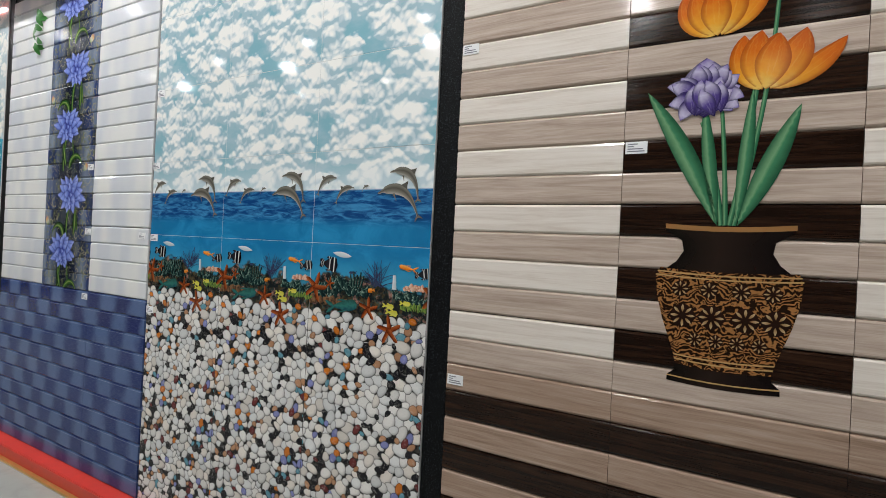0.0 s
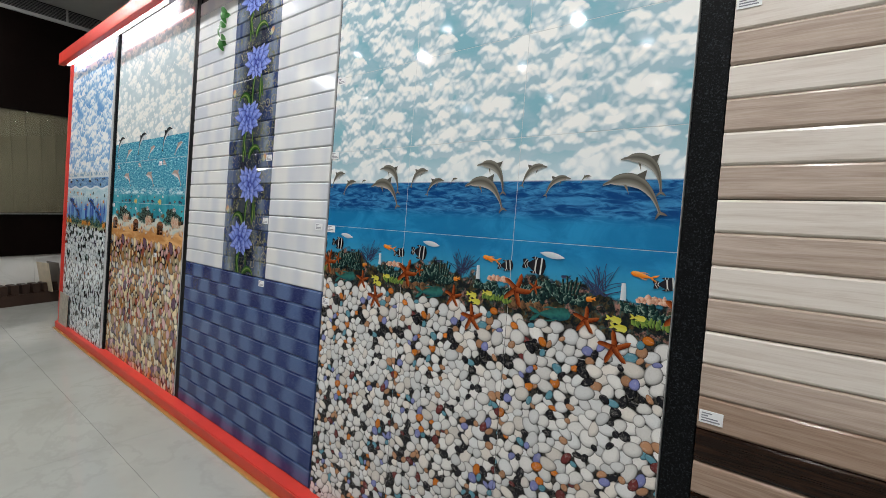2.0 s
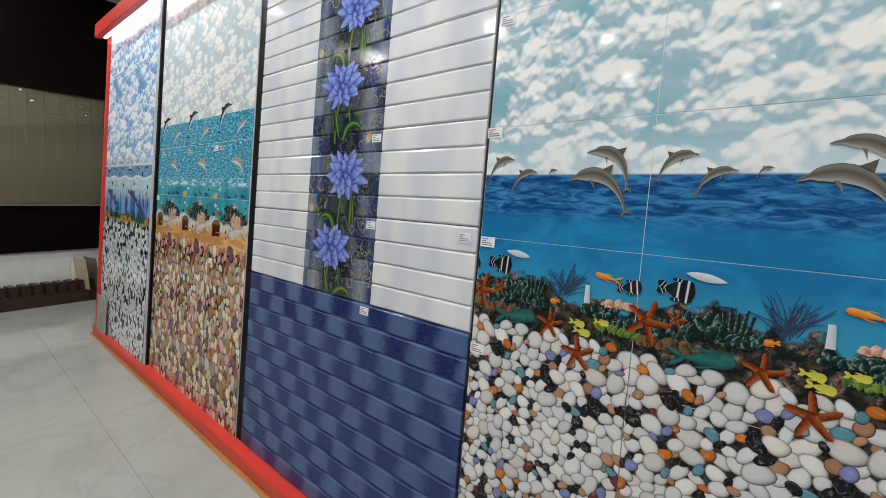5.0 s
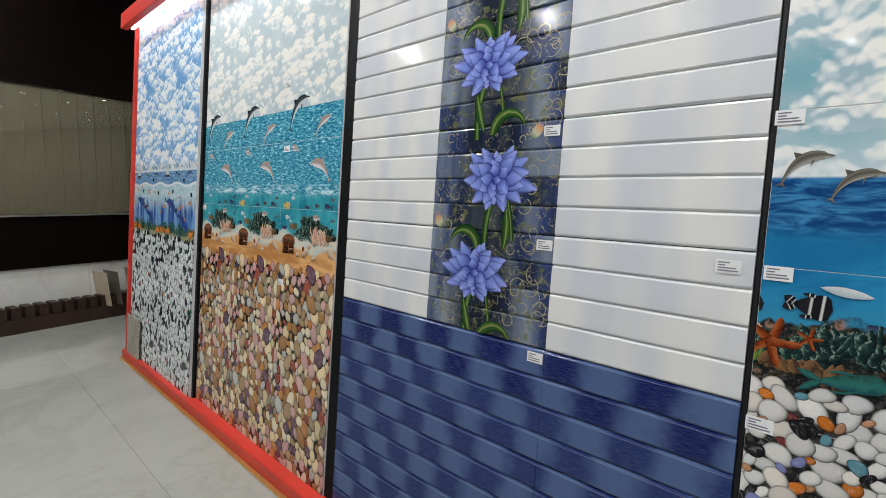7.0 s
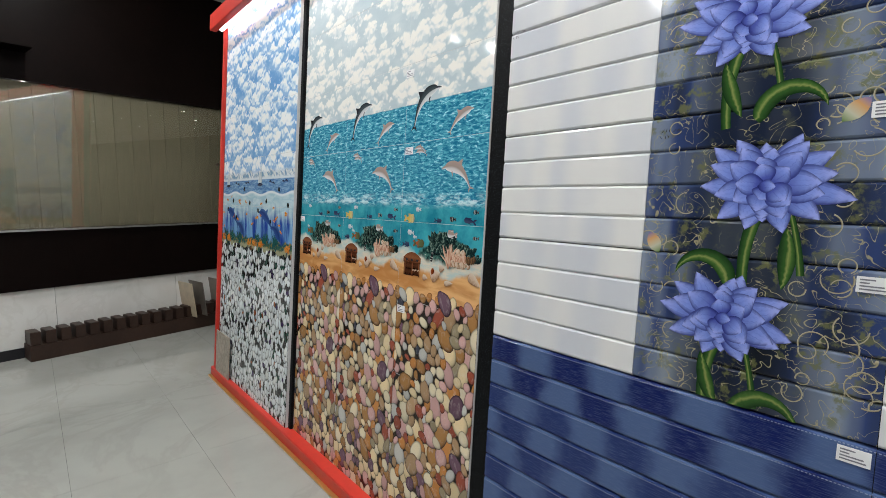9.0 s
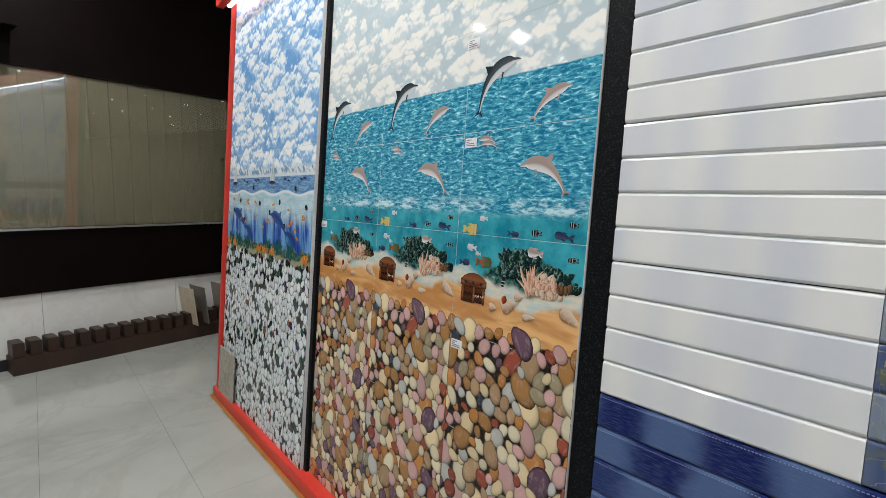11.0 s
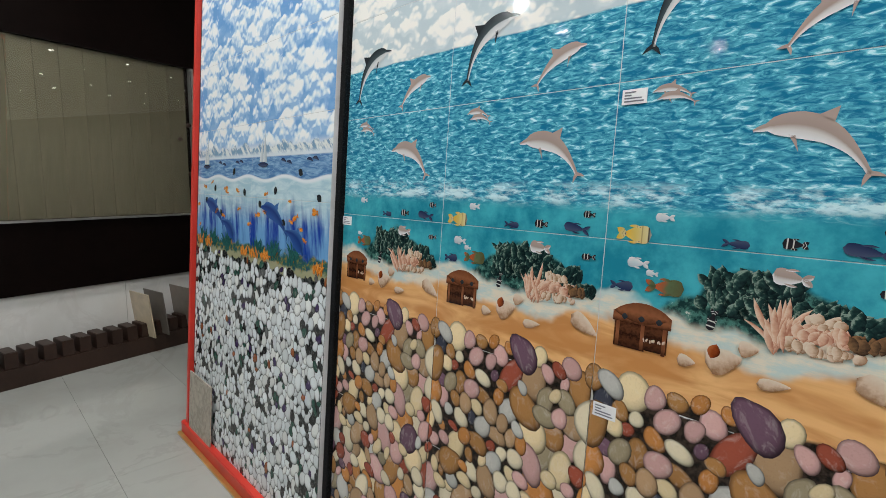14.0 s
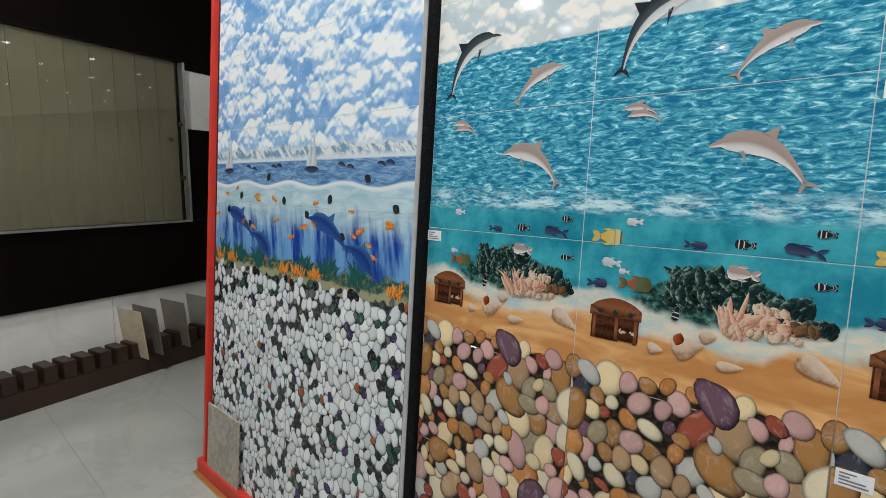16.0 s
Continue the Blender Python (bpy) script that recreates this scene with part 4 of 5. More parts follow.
for i in range(4):
    o = 0.5933 * (i - 2)
    prints("printed_dolphin", dolphin, ((-4.89 + o, 2.232, -5.083 + o, 2.07, 0.062, LAGOON_INK, 0.22),), slate_ink, lagoon_panel)
    prints("printed_pink_dolphin", dolphin, ((-4.664 + o, 2.108, -4.812 + o, 2.022, 0.026, LAGOON_INK, 0.22), (-5.073 + o, 1.963, -4.985 + o, 1.95, 0.014, LAGOON_INK), (-5.06 + o, 1.945, -4.975 + o, 1.932, 0.014, LAGOON_INK - 0.0005), (-4.856 + o, 1.86, -4.662 + o, 1.772, 0.045, LAGOON_INK, 0.24)), pinkgrey_ink, lagoon_panel)
for i in range(4):
    o = 0.5933 * (i - 1)
    bx, bz = -5.705 + o, 1.348
    bm = bmesh.new()
    patch(bm, bx, bx + 0.078, bz, bz + 0.065, LAGOON_INK)
    patch(bm, bx + 0.078, bx + 0.13, bz + 0.004, bz + 0.068, LAGOON_INK - 0.0001)
    chest = art("printed_chest", bm, brown_ink, lagoon_panel)
    if chest:
        for k in (0.004, 0.066, 0.118):
            part("chest_band", patch(bmesh.new(), bx + k, bx + k + 0.009, bz, bz + 0.066, LAGOON_INK - 0.0002), lid_ink, chest)
        bm = bmesh.new()
        patch(bm, bx - 0.006, bx + 0.136, bz + 0.063, bz + 0.088, LAGOON_INK - 0.0004)
        stroke(bm, bx - 0.004, bz + 0.088, 4, 0.14, 0.05, -8, "leaf", LAGOON_INK - 0.0006)
        part("chest_lid", bm, lid_ink, chest)
        for k in (0.016, 0.058, 0.1):
            part("chest_stud", stroke(bmesh.new(), bx + k, bz + 0.077, 0, 0.016, 0.015, 0, "leaf", LAGOON_INK - 0.0009), black_ink, chest)
        part("chest_jewels", tuft(bmesh.new(), bx + 0.1, bz + 0.025, 11, 0.022, 0.012, 0.006, LAGOON_INK - 0.0011, rng), shell_ink, chest)
    for sx, sz, a, length, w in ((-5.49, 1.36, 20, 0.075, 0.06), (-5.39, 1.342, 8, 0.06, 0.026), (-5.235, 1.4, -28, 0.09, 0.045), (-5.55, 1.352, 0, 0.04, 0.03), (-5.43, 1.405, 10, 0.04, 0.035)):
        art("printed_shell", stroke(bmesh.new(), sx + o, sz, a, length, w, 0, "drop", LAGOON_INK - 0.0009), shell_ink, lagoon_panel)
    art("printed_shell_mouth", stroke(bmesh.new(), -5.48 + o, 1.372, 75, 0.034, 0.026, 0, "leaf", LAGOON_INK - 0.0011), rust_ink, lagoon_panel)
    bm = bmesh.new()
    tuft(bm, -5.37 + o, 1.475, 150, 0.14, 0.055, 0.026, LAGOON_INK + 0.0002, rng)
    tuft(bm, -5.42 + o, 1.525, 90, 0.08, 0.05, 0.022, LAGOON_INK + 0.0001, rng)
    tuft(bm, -5.24 + o, 1.455, 50, 0.06, 0.04, 0.022, LAGOON_INK + 0.0001, rng)
    art("printed_reef_bush", bm, bush_ink, lagoon_panel)
    for cx, cz, n, sp, h, w, mat in ((-5.36, 1.425, 26, 0.022, 0.085, 0.012, coral_ink), (-5.29, 1.45, 34, 0.04, 0.035, 0.02, coral_ink), (-5.3, 1.425, 30, 0.06, 0.028, 0.018, shell_ink), (-5.29, 1.48, 16, 0.03, 0.025, 0.018, shell_ink), (-5.23, 1.45, 20, 0.025, 0.03, 0.02, brown_coral_ink)):
        art("printed_coral", tuft(bmesh.new(), cx + o, cz, n, sp, h, w, LAGOON_INK - 0.0006, rng), mat, lagoon_panel)
    prints("printed_yellow_fish", little_fish, ((-5.042 + o, 1.628, 180, 0.088, 0.55, LAGOON_INK),), yellow_fish_ink, lagoon_panel)
    prints("printed_striped_fish", little_fish, ((-5.375 + o, 1.635, -2, 0.045, 0.55, LAGOON_INK), (-5.225 + o, 1.669, -2, 0.036, 0.55, LAGOON_INK), (-5.22 + o, 1.558, 2, 0.042, 0.42, LAGOON_INK), (-5.49 + o, 1.432, 80, 0.05, 0.4, LAGOON_INK - 0.0009)), banded_ink, lagoon_panel)
    prints("printed_dark_fish", little_fish, ((-5.28 + o, 1.636, -8, 0.08, 0.34, LAGOON_INK), (-5.43 + o, 1.624, 178, 0.055, 0.36, LAGOON_INK), (-5.075 + o, 1.5, 182, 0.06, 0.45, LAGOON_INK)), navy_ink, lagoon_panel)
    prints("printed_pale_fish", little_fish, ((-5.095 + o, 1.561, -4, 0.055, 0.5, LAGOON_INK), (-5.63 + o, 1.672, 0, 0.045, 0.5, LAGOON_INK), (-5.64 + o, 1.54, -5, 0.03, 0.55, LAGOON_INK)), white_ink, lagoon_panel)
    prints("printed_butterfly_fish", little_fish, ((-5.385 + o, 1.57, -4, 0.07, 0.55, LAGOON_INK - 0.0003),), pinkgrey_ink, lagoon_panel)
    prints("printed_reef_fish", little_fish, ((-5.55 + o, 1.512, 182, 0.09, 0.48, LAGOON_INK - 0.0004),), reef_fish_ink, lagoon_panel)

# the bay mural, two tiles
IB = FACE_END - 0.0006
BAY_INK = FACE_END - 0.0019
for i in range(2):
    o = -0.79 * i
    bm = bmesh.new()
    stroke(bm, -7.06 + o, 1.835, 86, 0.13, 0.045, -6, "wedge", BAY_INK - 0.0003, 6)
    stroke(bm, -7.02 + o, 1.835, 92, 0.17, 0.045, 4, "wedge", BAY_INK - 0.0003, 6)
    art("printed_sail", bm, white_ink, bay_panel)
    bm = bmesh.new()
    stroke(bm, -7.1 + o, 1.823, -3, 0.12, 0.026, 6, "leaf", BAY_INK - 0.0004)
    art("printed_boat", bm, navy_ink, bay_panel)
    for dx, dz in ((-6.85, 1.84), (-6.79, 1.83), (-6.6, 1.838), (-6.55, 1.842)):
        art("printed_leaping_shape", stroke(bmesh.new(), dx + o, dz, 20, 0.06, 0.014, -70, "leaf", BAY_INK), navy_ink, bay_panel)
    prints("printed_orange_fish", little_fish, [(-6.42 - rng.random() * 0.72 + o, rng.uniform(1.46, 1.74), rng.choice((0, 180)) + rng.uniform(-30, 30), rng.uniform(0.04, 0.065), 0.4, BAY_INK) for _ in range(11)], orange_ink, bay_panel)
    for cx in (-6.46, -6.98, -7.12):
        art("printed_orange_coral", tuft(bmesh.new(), cx + o, 1.335, 22, 0.04, 0.06, 0.012, BAY_INK - 0.0002, rng), orange_ink, bay_panel)
    prints("printed_dark_shell", plume, [(fx + o, fz, rng.uniform(0, 180), 0.045, 0.034, 0, "leaf", BAY_INK) for fx, fz in ((-6.9, 1.67), (-6.46, 1.655), (-7.05, 1.6), (-6.78, 1.53), (-6.63, 1.77))], black_ink, bay_panel)
    prints("printed_dolphin", dolphin, ((-7.05 + o, 1.605, -6.76 + o, 1.48, 0.035, BAY_INK, 0.24), (-6.6 + o, 1.4, -6.78 + o, 1.5, 0.03, BAY_INK - 0.0005, 0.4)), blue_ink, bay_panel)
    for cx in (-6.7, -6.9, -7.08):
        art("printed_sea_plant", tuft(bmesh.new(), cx + o, 1.35, 26, 0.03, 0.1, 0.014, BAY_INK - 0.0001, rng), teal_ink, bay_panel)

# pebble prints, alike in every tile's width
white_stones = pebble_print("white pebble print", [(0, (0.7, 0.69, 0.67)), (0.5, (0.64, 0.65, 0.65)), (0.8, (0.68, 0.64, 0.59))])
mixed_stones = pebble_print("mixed small pebble print", [(0, (0.012, 0.012, 0.016)), (0.36, (0.42, 0.22, 0.12)), (0.56, (0.58, 0.17, 0.02)), (0.68, (0.2, 0.22, 0.46)), (0.79, (0.1, 0.26, 0.33)), (0.88, (0.14, 0.03, 0.03))])
river_stones = pebble_print("brown river pebble print", [(0, (0.74, 0.6, 0.36)), (0.16, (0.36, 0.18, 0.06)), (0.3, (0.6, 0.36, 0.34)), (0.43, (0.52, 0.22, 0.06)), (0.53, (0.42, 0.27, 0.15)), (0.61, (0.72, 0.64, 0.46)), (0.76, (0.15, 0.08, 0.12)), (0.81, (0.3, 0.07, 0.04)), (0.87, (0.5, 0.5, 0.47)), (0.93, (0.3, 0.25, 0.16)), (0.98, (0.05, 0.055, 0.08))])
oval_stones = pebble_print("white oval pebble print", [(0, (0.72, 0.77, 0.79)), (0.5, (0.66, 0.72, 0.75)), (0.8, (0.74, 0.77, 0.76))])
dark_stones = pebble_print("dark oval pebble print", [(0, (0.02, 0.022, 0.024)), (0.4, (0.025, 0.085, 0.065)), (0.68, (0.12, 0.13, 0.13)), (0.84, (0.05, 0.03, 0.1)), (0.95, (0.3, 0.09, 0.03))])
for panel, name, kinds, x0, w, count, z1, size, ratio, turn, face in (
    (sea_panel, "printed_white_pebble_bed", ((white_stones, 0.6, 1.16), (mixed_stones, 0.4, 0.76)), -2.685, 0.5867, 3, 1.25, 0.035, 1.3, 15, INK),
    (lagoon_panel, "printed_river_pebble_bed", ((river_stones, 0.4, 1.28), (river_stones, 0.6, 0.82)), -6.345, 0.5933, 3, 1.272, 0.054, 1.3, 105, INK),
    (bay_panel, "printed_oval_pebble_bed", ((oval_stones, 0.68, 1.1), (dark_stones, 0.32, 0.76)), -7.985, 0.7975, 2, 1.3, 0.042, 1.55, 75, IB),
):
    me = pebble_mesh(name, kinds, w, -0.035, z1, size, ratio, turn, 7)
    for i in range(count):
        tagged(piece(name, me, panel, x0 + w * i, face, 0.0), kind="stuff")

# lotus strip


def petal_print(name, stops, side_tone, streak):
    """A petal print: colour along it, darker towards its sides, with fine streaks."""
    g = Net(name)
    u, v = g.uv()
    p = g.world()
    c = g.ramp(g.m("ADD", u, g.m("MULTIPLY", g.m("SUBTRACT", g.noise(p, 35, 3), 0.5), 0.35)), stops)
    side = g.m("ABSOLUTE", g.m("SUBTRACT", v, 0.5))
    vein = g.noise(g.vec(g.m("MULTIPLY", u, 1.5), g.m("MULTIPLY", v, 14)), 1.0, 2)
    c = g.mix(g.m("MULTIPLY", g.step(vein, 0.5, 0.7), 0.35), c, streak)
    c = g.mix(g.step(side, 0.26, 0.5), c, g.mix(0.7, c, side_tone))
    c = g.mix(g.m("MULTIPLY", g.step(v, 0.52, 0.0), 0.3), c, side_tone)
    return g.done(c, 0.12)


petal_ink = petal_print("blue violet petal print", [(0.0, (0.012, 0.016, 0.11)), (0.35, (0.08, 0.11, 0.42)), (0.7, (0.2, 0.28, 0.7)), (1.0, (0.34, 0.4, 0.8))], (0.014, 0.016, 0.14), (0.05, 0.06, 0.34))
stem_ink = ink("green stem print", [(0.0, (0.008, 0.03, 0.01)), (0.45, (0.035, 0.1, 0.022)), (0.6, (0.22, 0.27, 0.08)), (0.75, (0.06, 0.14, 0.03)), (1.0, (0.01, 0.04, 0.012))], speck=0.2)
bud_ink = ink("bud print", [(0.0, (0.1, 0.2, 0.05)), (0.35, (0.5, 0.5, 0.38)), (0.7, (0.6, 0.33, 0.14)), (1.0, (0.14, 0.15, 0.4))], False)
scroll_ink = ink("gold scroll print", [(0.0, (0.24, 0.21, 0.12)), (1.0, (0.46, 0.43, 0.32))])


def lotus(x, z, r, y):
    """A many-petalled flower print; each petal is a piece of its own."""
    core = part("printed_lotus", stroke(bmesh.new(), x - r * 0.12, z, 0, r * 0.24, r * 0.2, 0, "leaf", y - 0.0018, 8), petal_ink, lotus_panel)
    for ring, (n, rad, w, lift) in enumerate(((12, 1.02, 0.4, 0.0), (10, 0.86, 0.44, 0.09), (7, 0.64, 0.46, 0.12), (5, 0.42, 0.4, 0.05))):
        for i in range(n):
            a = 360 * (i + 0.5 * (ring % 2)) / n + rng.uniform(-7, 7)
            k = (0.62 + 0.38 * abs(math.cos(radians(a)))) * (1.0 if math.sin(radians(a)) > -0.2 else 0.85)
            part("petal", stroke(bmesh.new(), x, z + lift * r * 0.3, a, r * rad * k * rng.uniform(0.92, 1.08), r * w, rng.uniform(-14, 14), "petal", y - 0.00035 * ring - 0.00003 * i, 10), petal_ink, core)
    return core


LF = FACE - 0.0004
for i in range(3):
    zb = 8 * ROW * i
    for fx, fz, kind in ((-3.63, 1.408, 0), (-3.555, 1.763, 1)):
        z0 = fz + zb
        if z0 > 3.0:
            continue
        bm = bmesh.new()
        s = 1 if kind == 0 else -1
        stroke(bm, fx - 0.02, z0 - 0.08, -105, 0.2, 0.034, 24, "stem", LF, 10)
        stroke(bm, fx + 0.09, z0 - 0.22, 97, 0.15, 0.018, 10, "stem", LF, 8)
        stroke(bm, fx + 0.045, z0 - 0.27, 92, 0.22, 0.046, -175, "drop", LF - 0.0003, 16) if kind == 0 else stroke(bm, fx - 0.07, z0 - 0.27, 88, 0.22, 0.046, 175, "drop", LF - 0.0003, 16)
        stroke(bm, fx - 0.05 * s, z0 - 0.1, -80, 0.16, 0.04, 20 * s, "leaf", LF - 0.0002, 10)
        art("printed_stem", bm, stem_ink, lotus_panel)
        lotus(fx, z0, 0.172, LF - 0.0008)
        bm = bmesh.new()
        bx, bz = (-3.385, 1.94) if kind else (-3.79, 1.6)
        stroke(bm, bx - 0.03, bz + zb - 0.03, 45 if kind else 120, 0.07, 0.04, 0, "leaf", LF - 0.0005, 8)
        if bz + zb < 3.05:
            art("printed_bud", bm, bud_ink, lotus_panel)
        else:
            bm.free()
    bm = bmesh.new()
    for j in range(44):
        sx, sz = rng.choice((rng.uniform(-3.86, -3.72), rng.uniform(-3.46, -3.31), rng.uniform(-3.46, -3.31))), 1.2 + zb + rng.random() * 0.76
        if sz < 3.0:
            stroke(bm, sx, sz, rng.uniform(0, 360), rng.uniform(0.06, 0.14), 0.0038, rng.choice((-1, 1)) * rng.uniform(180, 330), "stem", LF, 16)
    tagged(art("printed_scrollwork", bm, scroll_ink, lotus_panel), kind="stuff")

# vase with tulips on the plank panel
vase_black = ink("black vase print", [(0.0, (0.005, 0.004, 0.003)), (0.4, (0.02, 0.012, 0.009)), (1.0, (0.005, 0.003, 0.003))], False)


def carved_print():
    g = Net("carved gold and brown vase print")
    x, y, z, v = g.coords(plank_panel)
    n = g.noise(v, 24, 3, 0.5, 0.6)
    lines = g.m("SINE", g.m("ADD", g.m("MULTIPLY", z, 420), g.m("MULTIPLY", n, 46)))
    fine = g.noise(v, 130, 3)
    f = g.m("ADD", lines, g.m("MULTIPLY", g.m("SUBTRACT", fine, 0.5), 2.0))
    return g.done(g.mix(g.step(f, -0.3, 0.9), (0.014, 0.006, 0.003), (0.33, 0.15, 0.05)), 0.15, fine, 0.05)


gold_ink = ink("gold line print", [(0.0, (0.4, 0.24, 0.09)), (1.0, (0.5, 0.32, 0.14))])
rim_ink = ink("orange brown rim print", [(0.0, (0.2, 0.09, 0.03)), (1.0, (0.42, 0.22, 0.08))])
carved = carved_print()
CX = 0.028


def lathe(bm, profile, y):
    """The flat outline of a turned vessel: half widths at heights."""
    uvs = bm.loops.layers.uv.verify()
    rows = [[bm.verts.new((CX + w * k, y, z - 0.012 * (1 - k * k) * 0.6)) for k in (-1, -0.6, -0.2, 0.2, 0.6, 1)] for w, z in profile]
    for a, b in zip(rows, rows[1:]):
        for i in range(5):
            f = bm.faces.new((a[i], a[i + 1], b[i + 1], b[i]))
            for loop, u in zip(f.loops, (i / 5, (i + 1) / 5, (i + 1) / 5, i / 5)):
                loop[uvs].uv = (u, 0.5)
    return bm


VY = FACE - 0.0006
art("printed_vase_neck", lathe(bmesh.new(), [(0.16, 1.51), (0.125, 1.54), (0.108, 1.57), (0.113, 1.6), (0.156, 1.628), (0.158, 1.638)], VY), vase_black, plank_panel)
art("printed_vase_body", lathe(bmesh.new(), [(0.116, 1.245), (0.126, 1.285), (0.157, 1.375), (0.173, 1.44), (0.177, 1.49), (0.168, 1.52)], VY - 0.0004), carved, plank_panel)
art("printed_vase_foot", lathe(bmesh.new(), [(0.137, 1.195), (0.136, 1.212), (0.117, 1.228), (0.116, 1.246)], VY - 0.0002), vase_black, plank_panel)
for w, z in ((0.178, 1.497), (0.174, 1.508), (0.122, 1.27), (0.119, 1.258), (0.136, 1.208)):
    art("printed_vase_line", lathe(bmesh.new(), [(w, z), (w, z + 0.004)], VY - 0.0008), gold_ink, plank_panel)
art("printed_vase_rim", lathe(bmesh.new(), [(0.158, 1.634), (0.158, 1.648)], VY - 0.0006), rim_ink, plank_panel)
rosette_dark = ink("dark rosette ground print", [(0.0, (0.014, 0.006, 0.004)), (1.0, (0.02, 0.008, 0.005))])
rosette_gold = ink("pale gold rosette print", [(0.0, (0.2, 0.1, 0.035)), (1.0, (0.5, 0.36, 0.2))], False)
for row, (rz, rr, xs) in enumerate(((1.462, 0.024, (-0.13, -0.045, 0.045, 0.13)), (1.385, 0.036, (-0.12, -0.035, 0.06, 0.14)), (1.32, 0.02, (-0.08, -0.02, 0.04, 0.1)))):
    for rx in [0.86 * q for q in xs]:
        ground = art("printed_rosette", stroke(bmesh.new(), CX + rx - rr, rz, 0, rr * 2, rr * 1.9, 0, "leaf", VY - 0.0009, 10), rosette_dark, plank_panel)
        for k in range(8):
            a = 45 * k
            part("rosette_petal", stroke(bmesh.new(), CX + rx + math.cos(radians(a)) * rr * 0.28, rz + math.sin(radians(a)) * rr * 0.28, a, rr * 0.6, rr * 0.24, 0, "petal", VY - 0.0012, 5), rosette_gold, ground)
tulip_leaf = ink("tulip leaf print", [(0.0, (0.015, 0.07, 0.035)), (0.45, (0.05, 0.2, 0.1)), (0.6, (0.16, 0.33, 0.17)), (1.0, (0.02, 0.1, 0.05))], speck=0.15)
bm = bmesh.new()
for x, z, a, L, w, b in ((0.0, 1.645, 111, 0.44, 0.055, 12), (0.05, 1.645, 66, 0.35, 0.055, 4), (0.0, 1.645, 99, 0.36, 0.035, -4), (0.045, 1.645, 84, 0.38, 0.035, 4)):
    stroke(bm, x, z, a, L, w, b, "leaf", VY - 0.0009, 16)
for x, z, a, L, b in ((0.02, 1.645, 92, 0.36, 4), (0.03, 1.645, 80, 0.42, 6), (0.04, 1.645, 78, 0.62, 10), (0.01, 1.645, 96, 0.3, 12)):
    stroke(bm, x, z, a, L, 0.014, b, "stem", VY - 0.0005, 10)
art("printed_tulip_leaves", bm, tulip_leaf, plank_panel)


orange_petal = petal_print("orange tulip petal print", [(0.0, (0.72, 0.5, 0.12)), (0.3, (0.74, 0.34, 0.03)), (0.7, (0.6, 0.14, 0.01)), (1.0, (0.48, 0.08, 0.01))], (0.3, 0.06, 0.01), (0.75, 0.42, 0.08))
violet_petal = petal_print("violet tulip petal print", [(0.0, (0.02, 0.012, 0.07)), (0.45, (0.09, 0.06, 0.24)), (0.8, (0.5, 0.46, 0.62)), (1.0, (0.2, 0.15, 0.4))], (0.015, 0.01, 0.06), (0.42, 0.38, 0.55))


def tulip(x, z, r, y, ang):
    core = art("printed_orange_tulip", stroke(bmesh.new(), x, z, ang, r * 0.92, r * 0.55, 0, "leaf", y, 12), orange_petal, plank_panel)
    for i, (dx, da, k, w, b) in enumerate(((-0.08, 44, 1.0, 0.46, -46), (0.1, -60, 1.2, 0.34, 34), (-0.05, 24, 1.0, 0.5, -30), (0.06, -30, 1.05, 0.5, 26), (0.0, -2, 0.92, 0.5, 0))):
        part("petal", stroke(bmesh.new(), x + dx * r, z, ang + da, r * k, r * w, b, "leaf", y - 0.0002 * (i + 1), 12), orange_petal, core)


tulip(0.1, 2.015, 0.165, VY - 0.0014, 82)
tulip(-0.02, 2.18, 0.155, VY - 0.0012, 98)
core = art("printed_violet_tulip", stroke(bmesh.new(), -0.045, 1.95, 90, 0.17, 0.13, 0, "leaf", VY - 0.002, 12), violet_petal, plank_panel)
for i in range(16):
    a = 90 + (i - 7.5) * 17 + rng.uniform(-8, 8)
    part("petal", stroke(bmesh.new(), -0.045 + 0.012 * math.cos(radians(a)), 2.015, a, 0.085 * rng.uniform(0.85, 1.15), 0.055, rng.uniform(-40, 40), "petal", VY - 0.0022 - 0.00005 * i, 10), violet_petal, core)
for i in range(9):
    part("petal", stroke(bmesh.new(), -0.045 + rng.uniform(-0.045, 0.045), 1.95 + rng.uniform(0, 0.04), 90 + rng.uniform(-35, 35), 0.09, 0.05, rng.uniform(-30, 30), "petal", VY - 0.0032 - 0.00005 * i, 10), violet_petal, core)


# ---- loose small things ----
def price_label(x, z, y=FACE, w=0.062, h=0.036):
    top = thing("price_label", LEANING @ pose(x, y - 0.0022, z), "small white printed paper label stuck on a tile", "label", "labels on the tile panels")
    boxed("paper", (-w / 2, w / 2, 0.0, 0.002, -h / 2, h / 2), paper, top)
    for i, (a, b) in enumerate(((-0.4, 0.05), (-0.4, -0.12), (-0.4, 0.3), (-0.4, 0.38))):
        z0 = h * (0.3 - 0.2 * i)
        boxed("print_line", (a * w, b * w, -0.0006, -0.0002, z0 - 0.0016, z0 + 0.0016), ink_grey, top)
    return top


for lx, lz in ((-0.796, 2.259), (-0.222, 1.875), (-0.794, 1.076), (-2.65, 1.525), (-2.66, 1.912), (-2.656, 1.137), (-3.332, 1.93), (-3.327, 1.54), (-3.33, 1.147), (-2.762, 1.53), (-5.116, 1.959), (-6.316, 1.582), (-5.118, 1.171), (-5.139, 2.338), (-2.645, 2.301)):
    price_label(lx, lz)

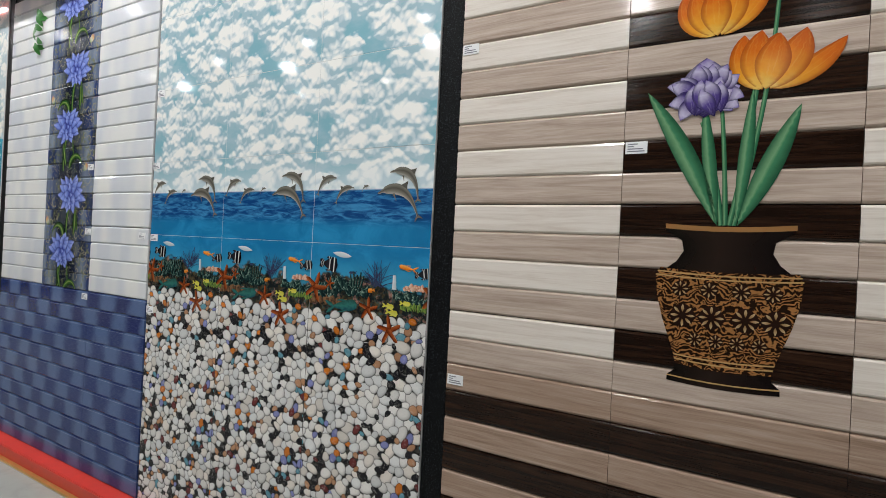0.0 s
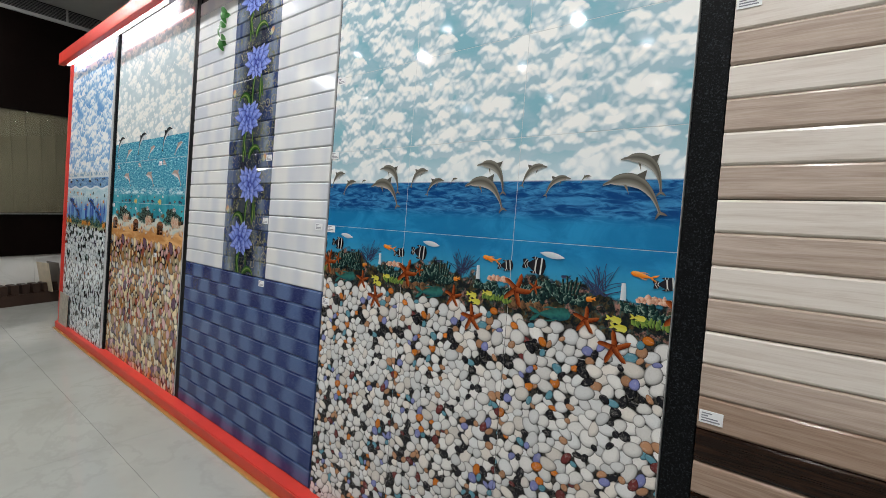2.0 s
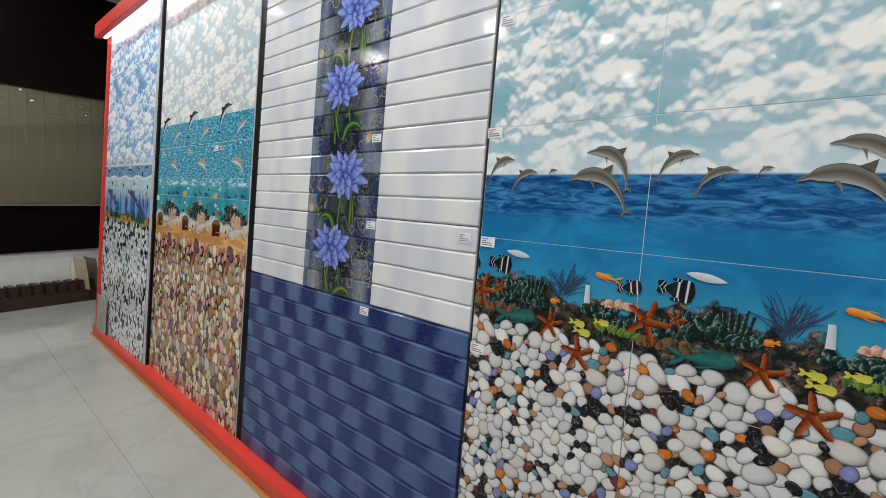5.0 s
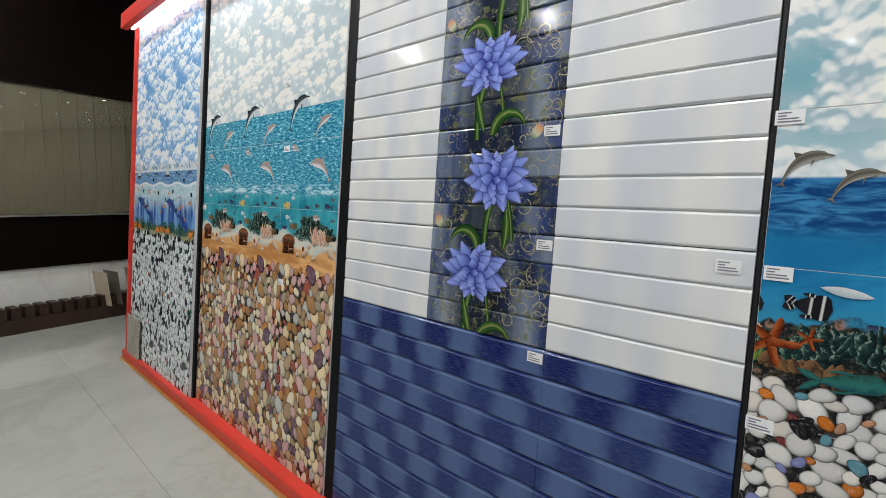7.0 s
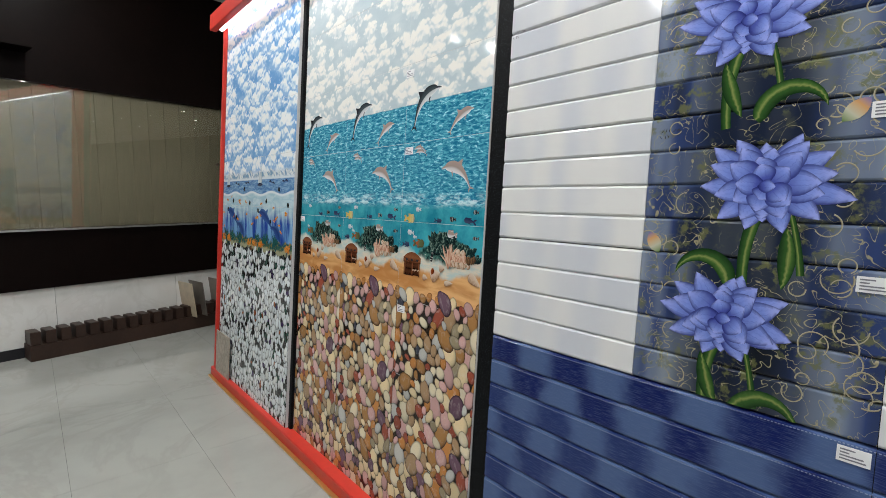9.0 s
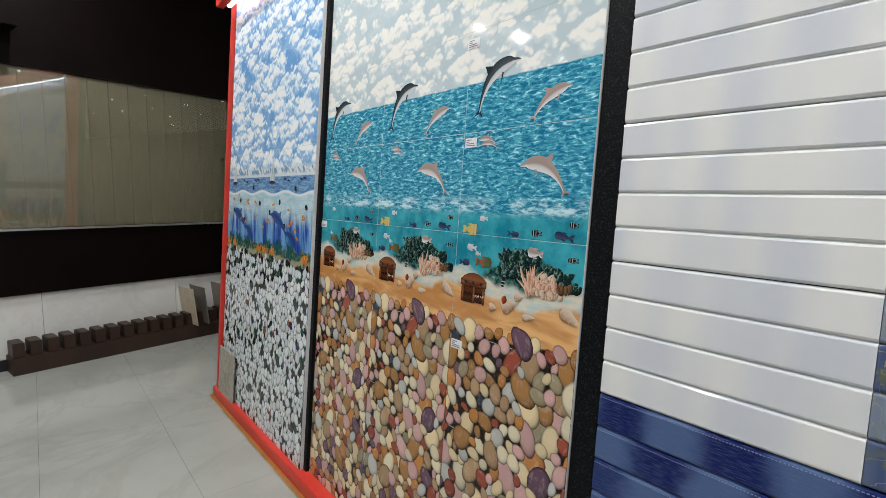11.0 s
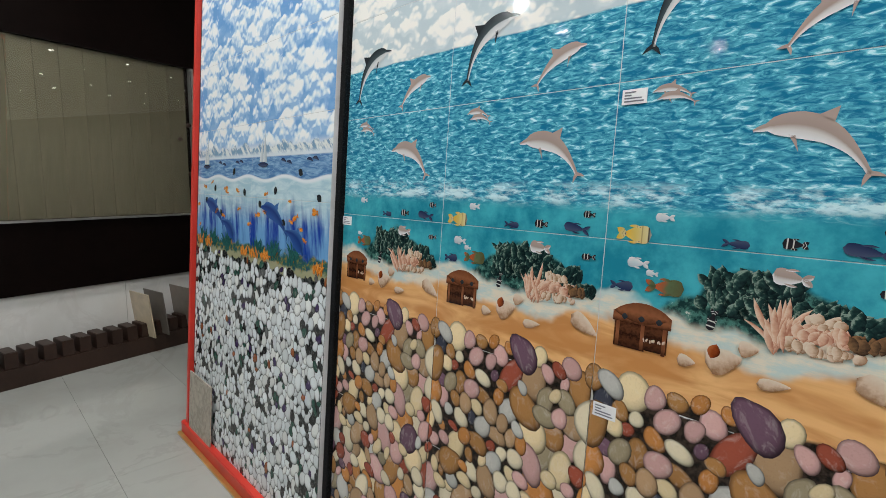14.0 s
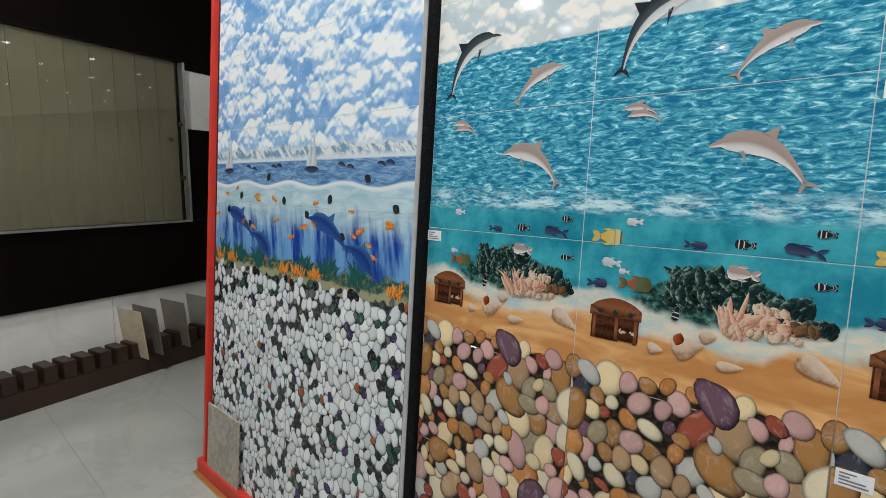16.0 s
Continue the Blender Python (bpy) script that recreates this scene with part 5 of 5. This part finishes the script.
g = Net("grey travertine sample")
p = g.world()
sm = g.noise(p, 18, 6, 0.6, 1.0)
sample_mat = g.done(g.mix(g.step(sm, 0.35, 0.65), (0.3, 0.27, 0.22), (0.46, 0.42, 0.35)), 0.45, sm, 0.1)
loose = boxed("loose_tile", (-7.975, -7.6, FACE_END - 0.03, FACE_END - 0.021, -0.005, 0.475), sample_mat, None, 0.0015)
loose.matrix_world = LEANING
tagged(loose, "grey travertine tile leaning against the mural's foot", "tile sample")

def pen_mark(x, z):
    top = thing("pen_mark", LEANING @ pose(x, FACE - 0.0016, z), "small black handwritten pen marks on a tile", "writing", "pen marks")
    r = random.Random(3)
    for i in range(9):
        bm = stroke(bmesh.new(), (i % 6) * 0.011 - 0.03, -0.018 * (i // 6), r.uniform(20, 150), 0.011, 0.0022, r.uniform(-90, 90), "stem", 0.0, 5)
        part("pen_stroke", bm, ink_black, top)


ink_black = plain("black pen", (0.01, 0.01, 0.012), 0.5)
for px, pz in ((-4.43, 2.36), (-4.43, 0.79), (-3.81, 1.925)):
    pen_mark(px, pz)

leaf_green = plain("artificial green leaves", (0.03, 0.16, 0.025), 0.45)


def leaf_sprig():
    top = thing("leaf_sprig", LEANING @ pose(-4.08, FACE - 0.02, 2.9), "small artificial green leaf sprig hanging on the tiles", "artificial plant")
    for i in range(9):
        bm = bmesh.new()
        stroke(bm, 0, 0, 0, 0.1, 0.04, 20, "leaf", 0, 8)
        for v in bm.verts:
            v.co.y = -0.006 * math.sin(v.co.x / 0.07 * 3.1)
        bmesh.ops.solidify(bm, geom=bm.faces[:], thickness=0.001)
        ob = part("leaf", bm, leaf_green, top)
        ob.matrix_local = pose(0.02 * math.sin(i * 1.3), -0.004 * (i % 3), 0.12 - 0.032 * i, 0, 40 + 37 * math.sin(i * 2.1), 20 * math.sin(i))
    return top


leaf_sprig()

# ---- ceiling downlights ----
def downlight(x, y):
    top = thing("downlight", pose(x, y, CEIL), "round white recessed ceiling downlight, lit", "downlight", "ceiling downlights")
    bm = bmesh.new()
    bmesh.ops.create_cone(bm, cap_ends=True, segments=24, radius1=0.055, radius2=0.055, depth=0.006, matrix=Matrix.Translation((0, 0, -0.012)))
    part("diffuser", bm, lamp_glow, top)
    bm = bmesh.new()
    bmesh.ops.create_cone(bm, cap_ends=True, segments=24, radius1=0.085, radius2=0.075, depth=0.007, matrix=Matrix.Translation((0, 0, -0.0045)))
    part("rim", bm, white_plaster, top)


for i in range(13):
    for j in range(4):
        downlight(-8.9 + 1.9 * i + 0.3 * (j % 2), -4.6 + 1.45 * j)
for i in range(7):
    for j in range(6):
        downlight(-6.2 + 1.7 * i + 0.35 * (j % 2), 4.2 + 1.55 * j)

# ---- floor tiles ----
FX = [-12.6 + 1.2 * i for i in range(24)]
ft = bmesh.new()
box(ft, 0.0008, 1.1992, 0.0008, 0.7232, -0.01, 0.0)
floor_me = mesh_of("floor_tile", ft, floor_marble)
for x in FX[:-1]:
    for y in FLOOR_JOINTS_Y[:-1]:
        piece("floor_tile", floor_me, floor, x, y, 0)
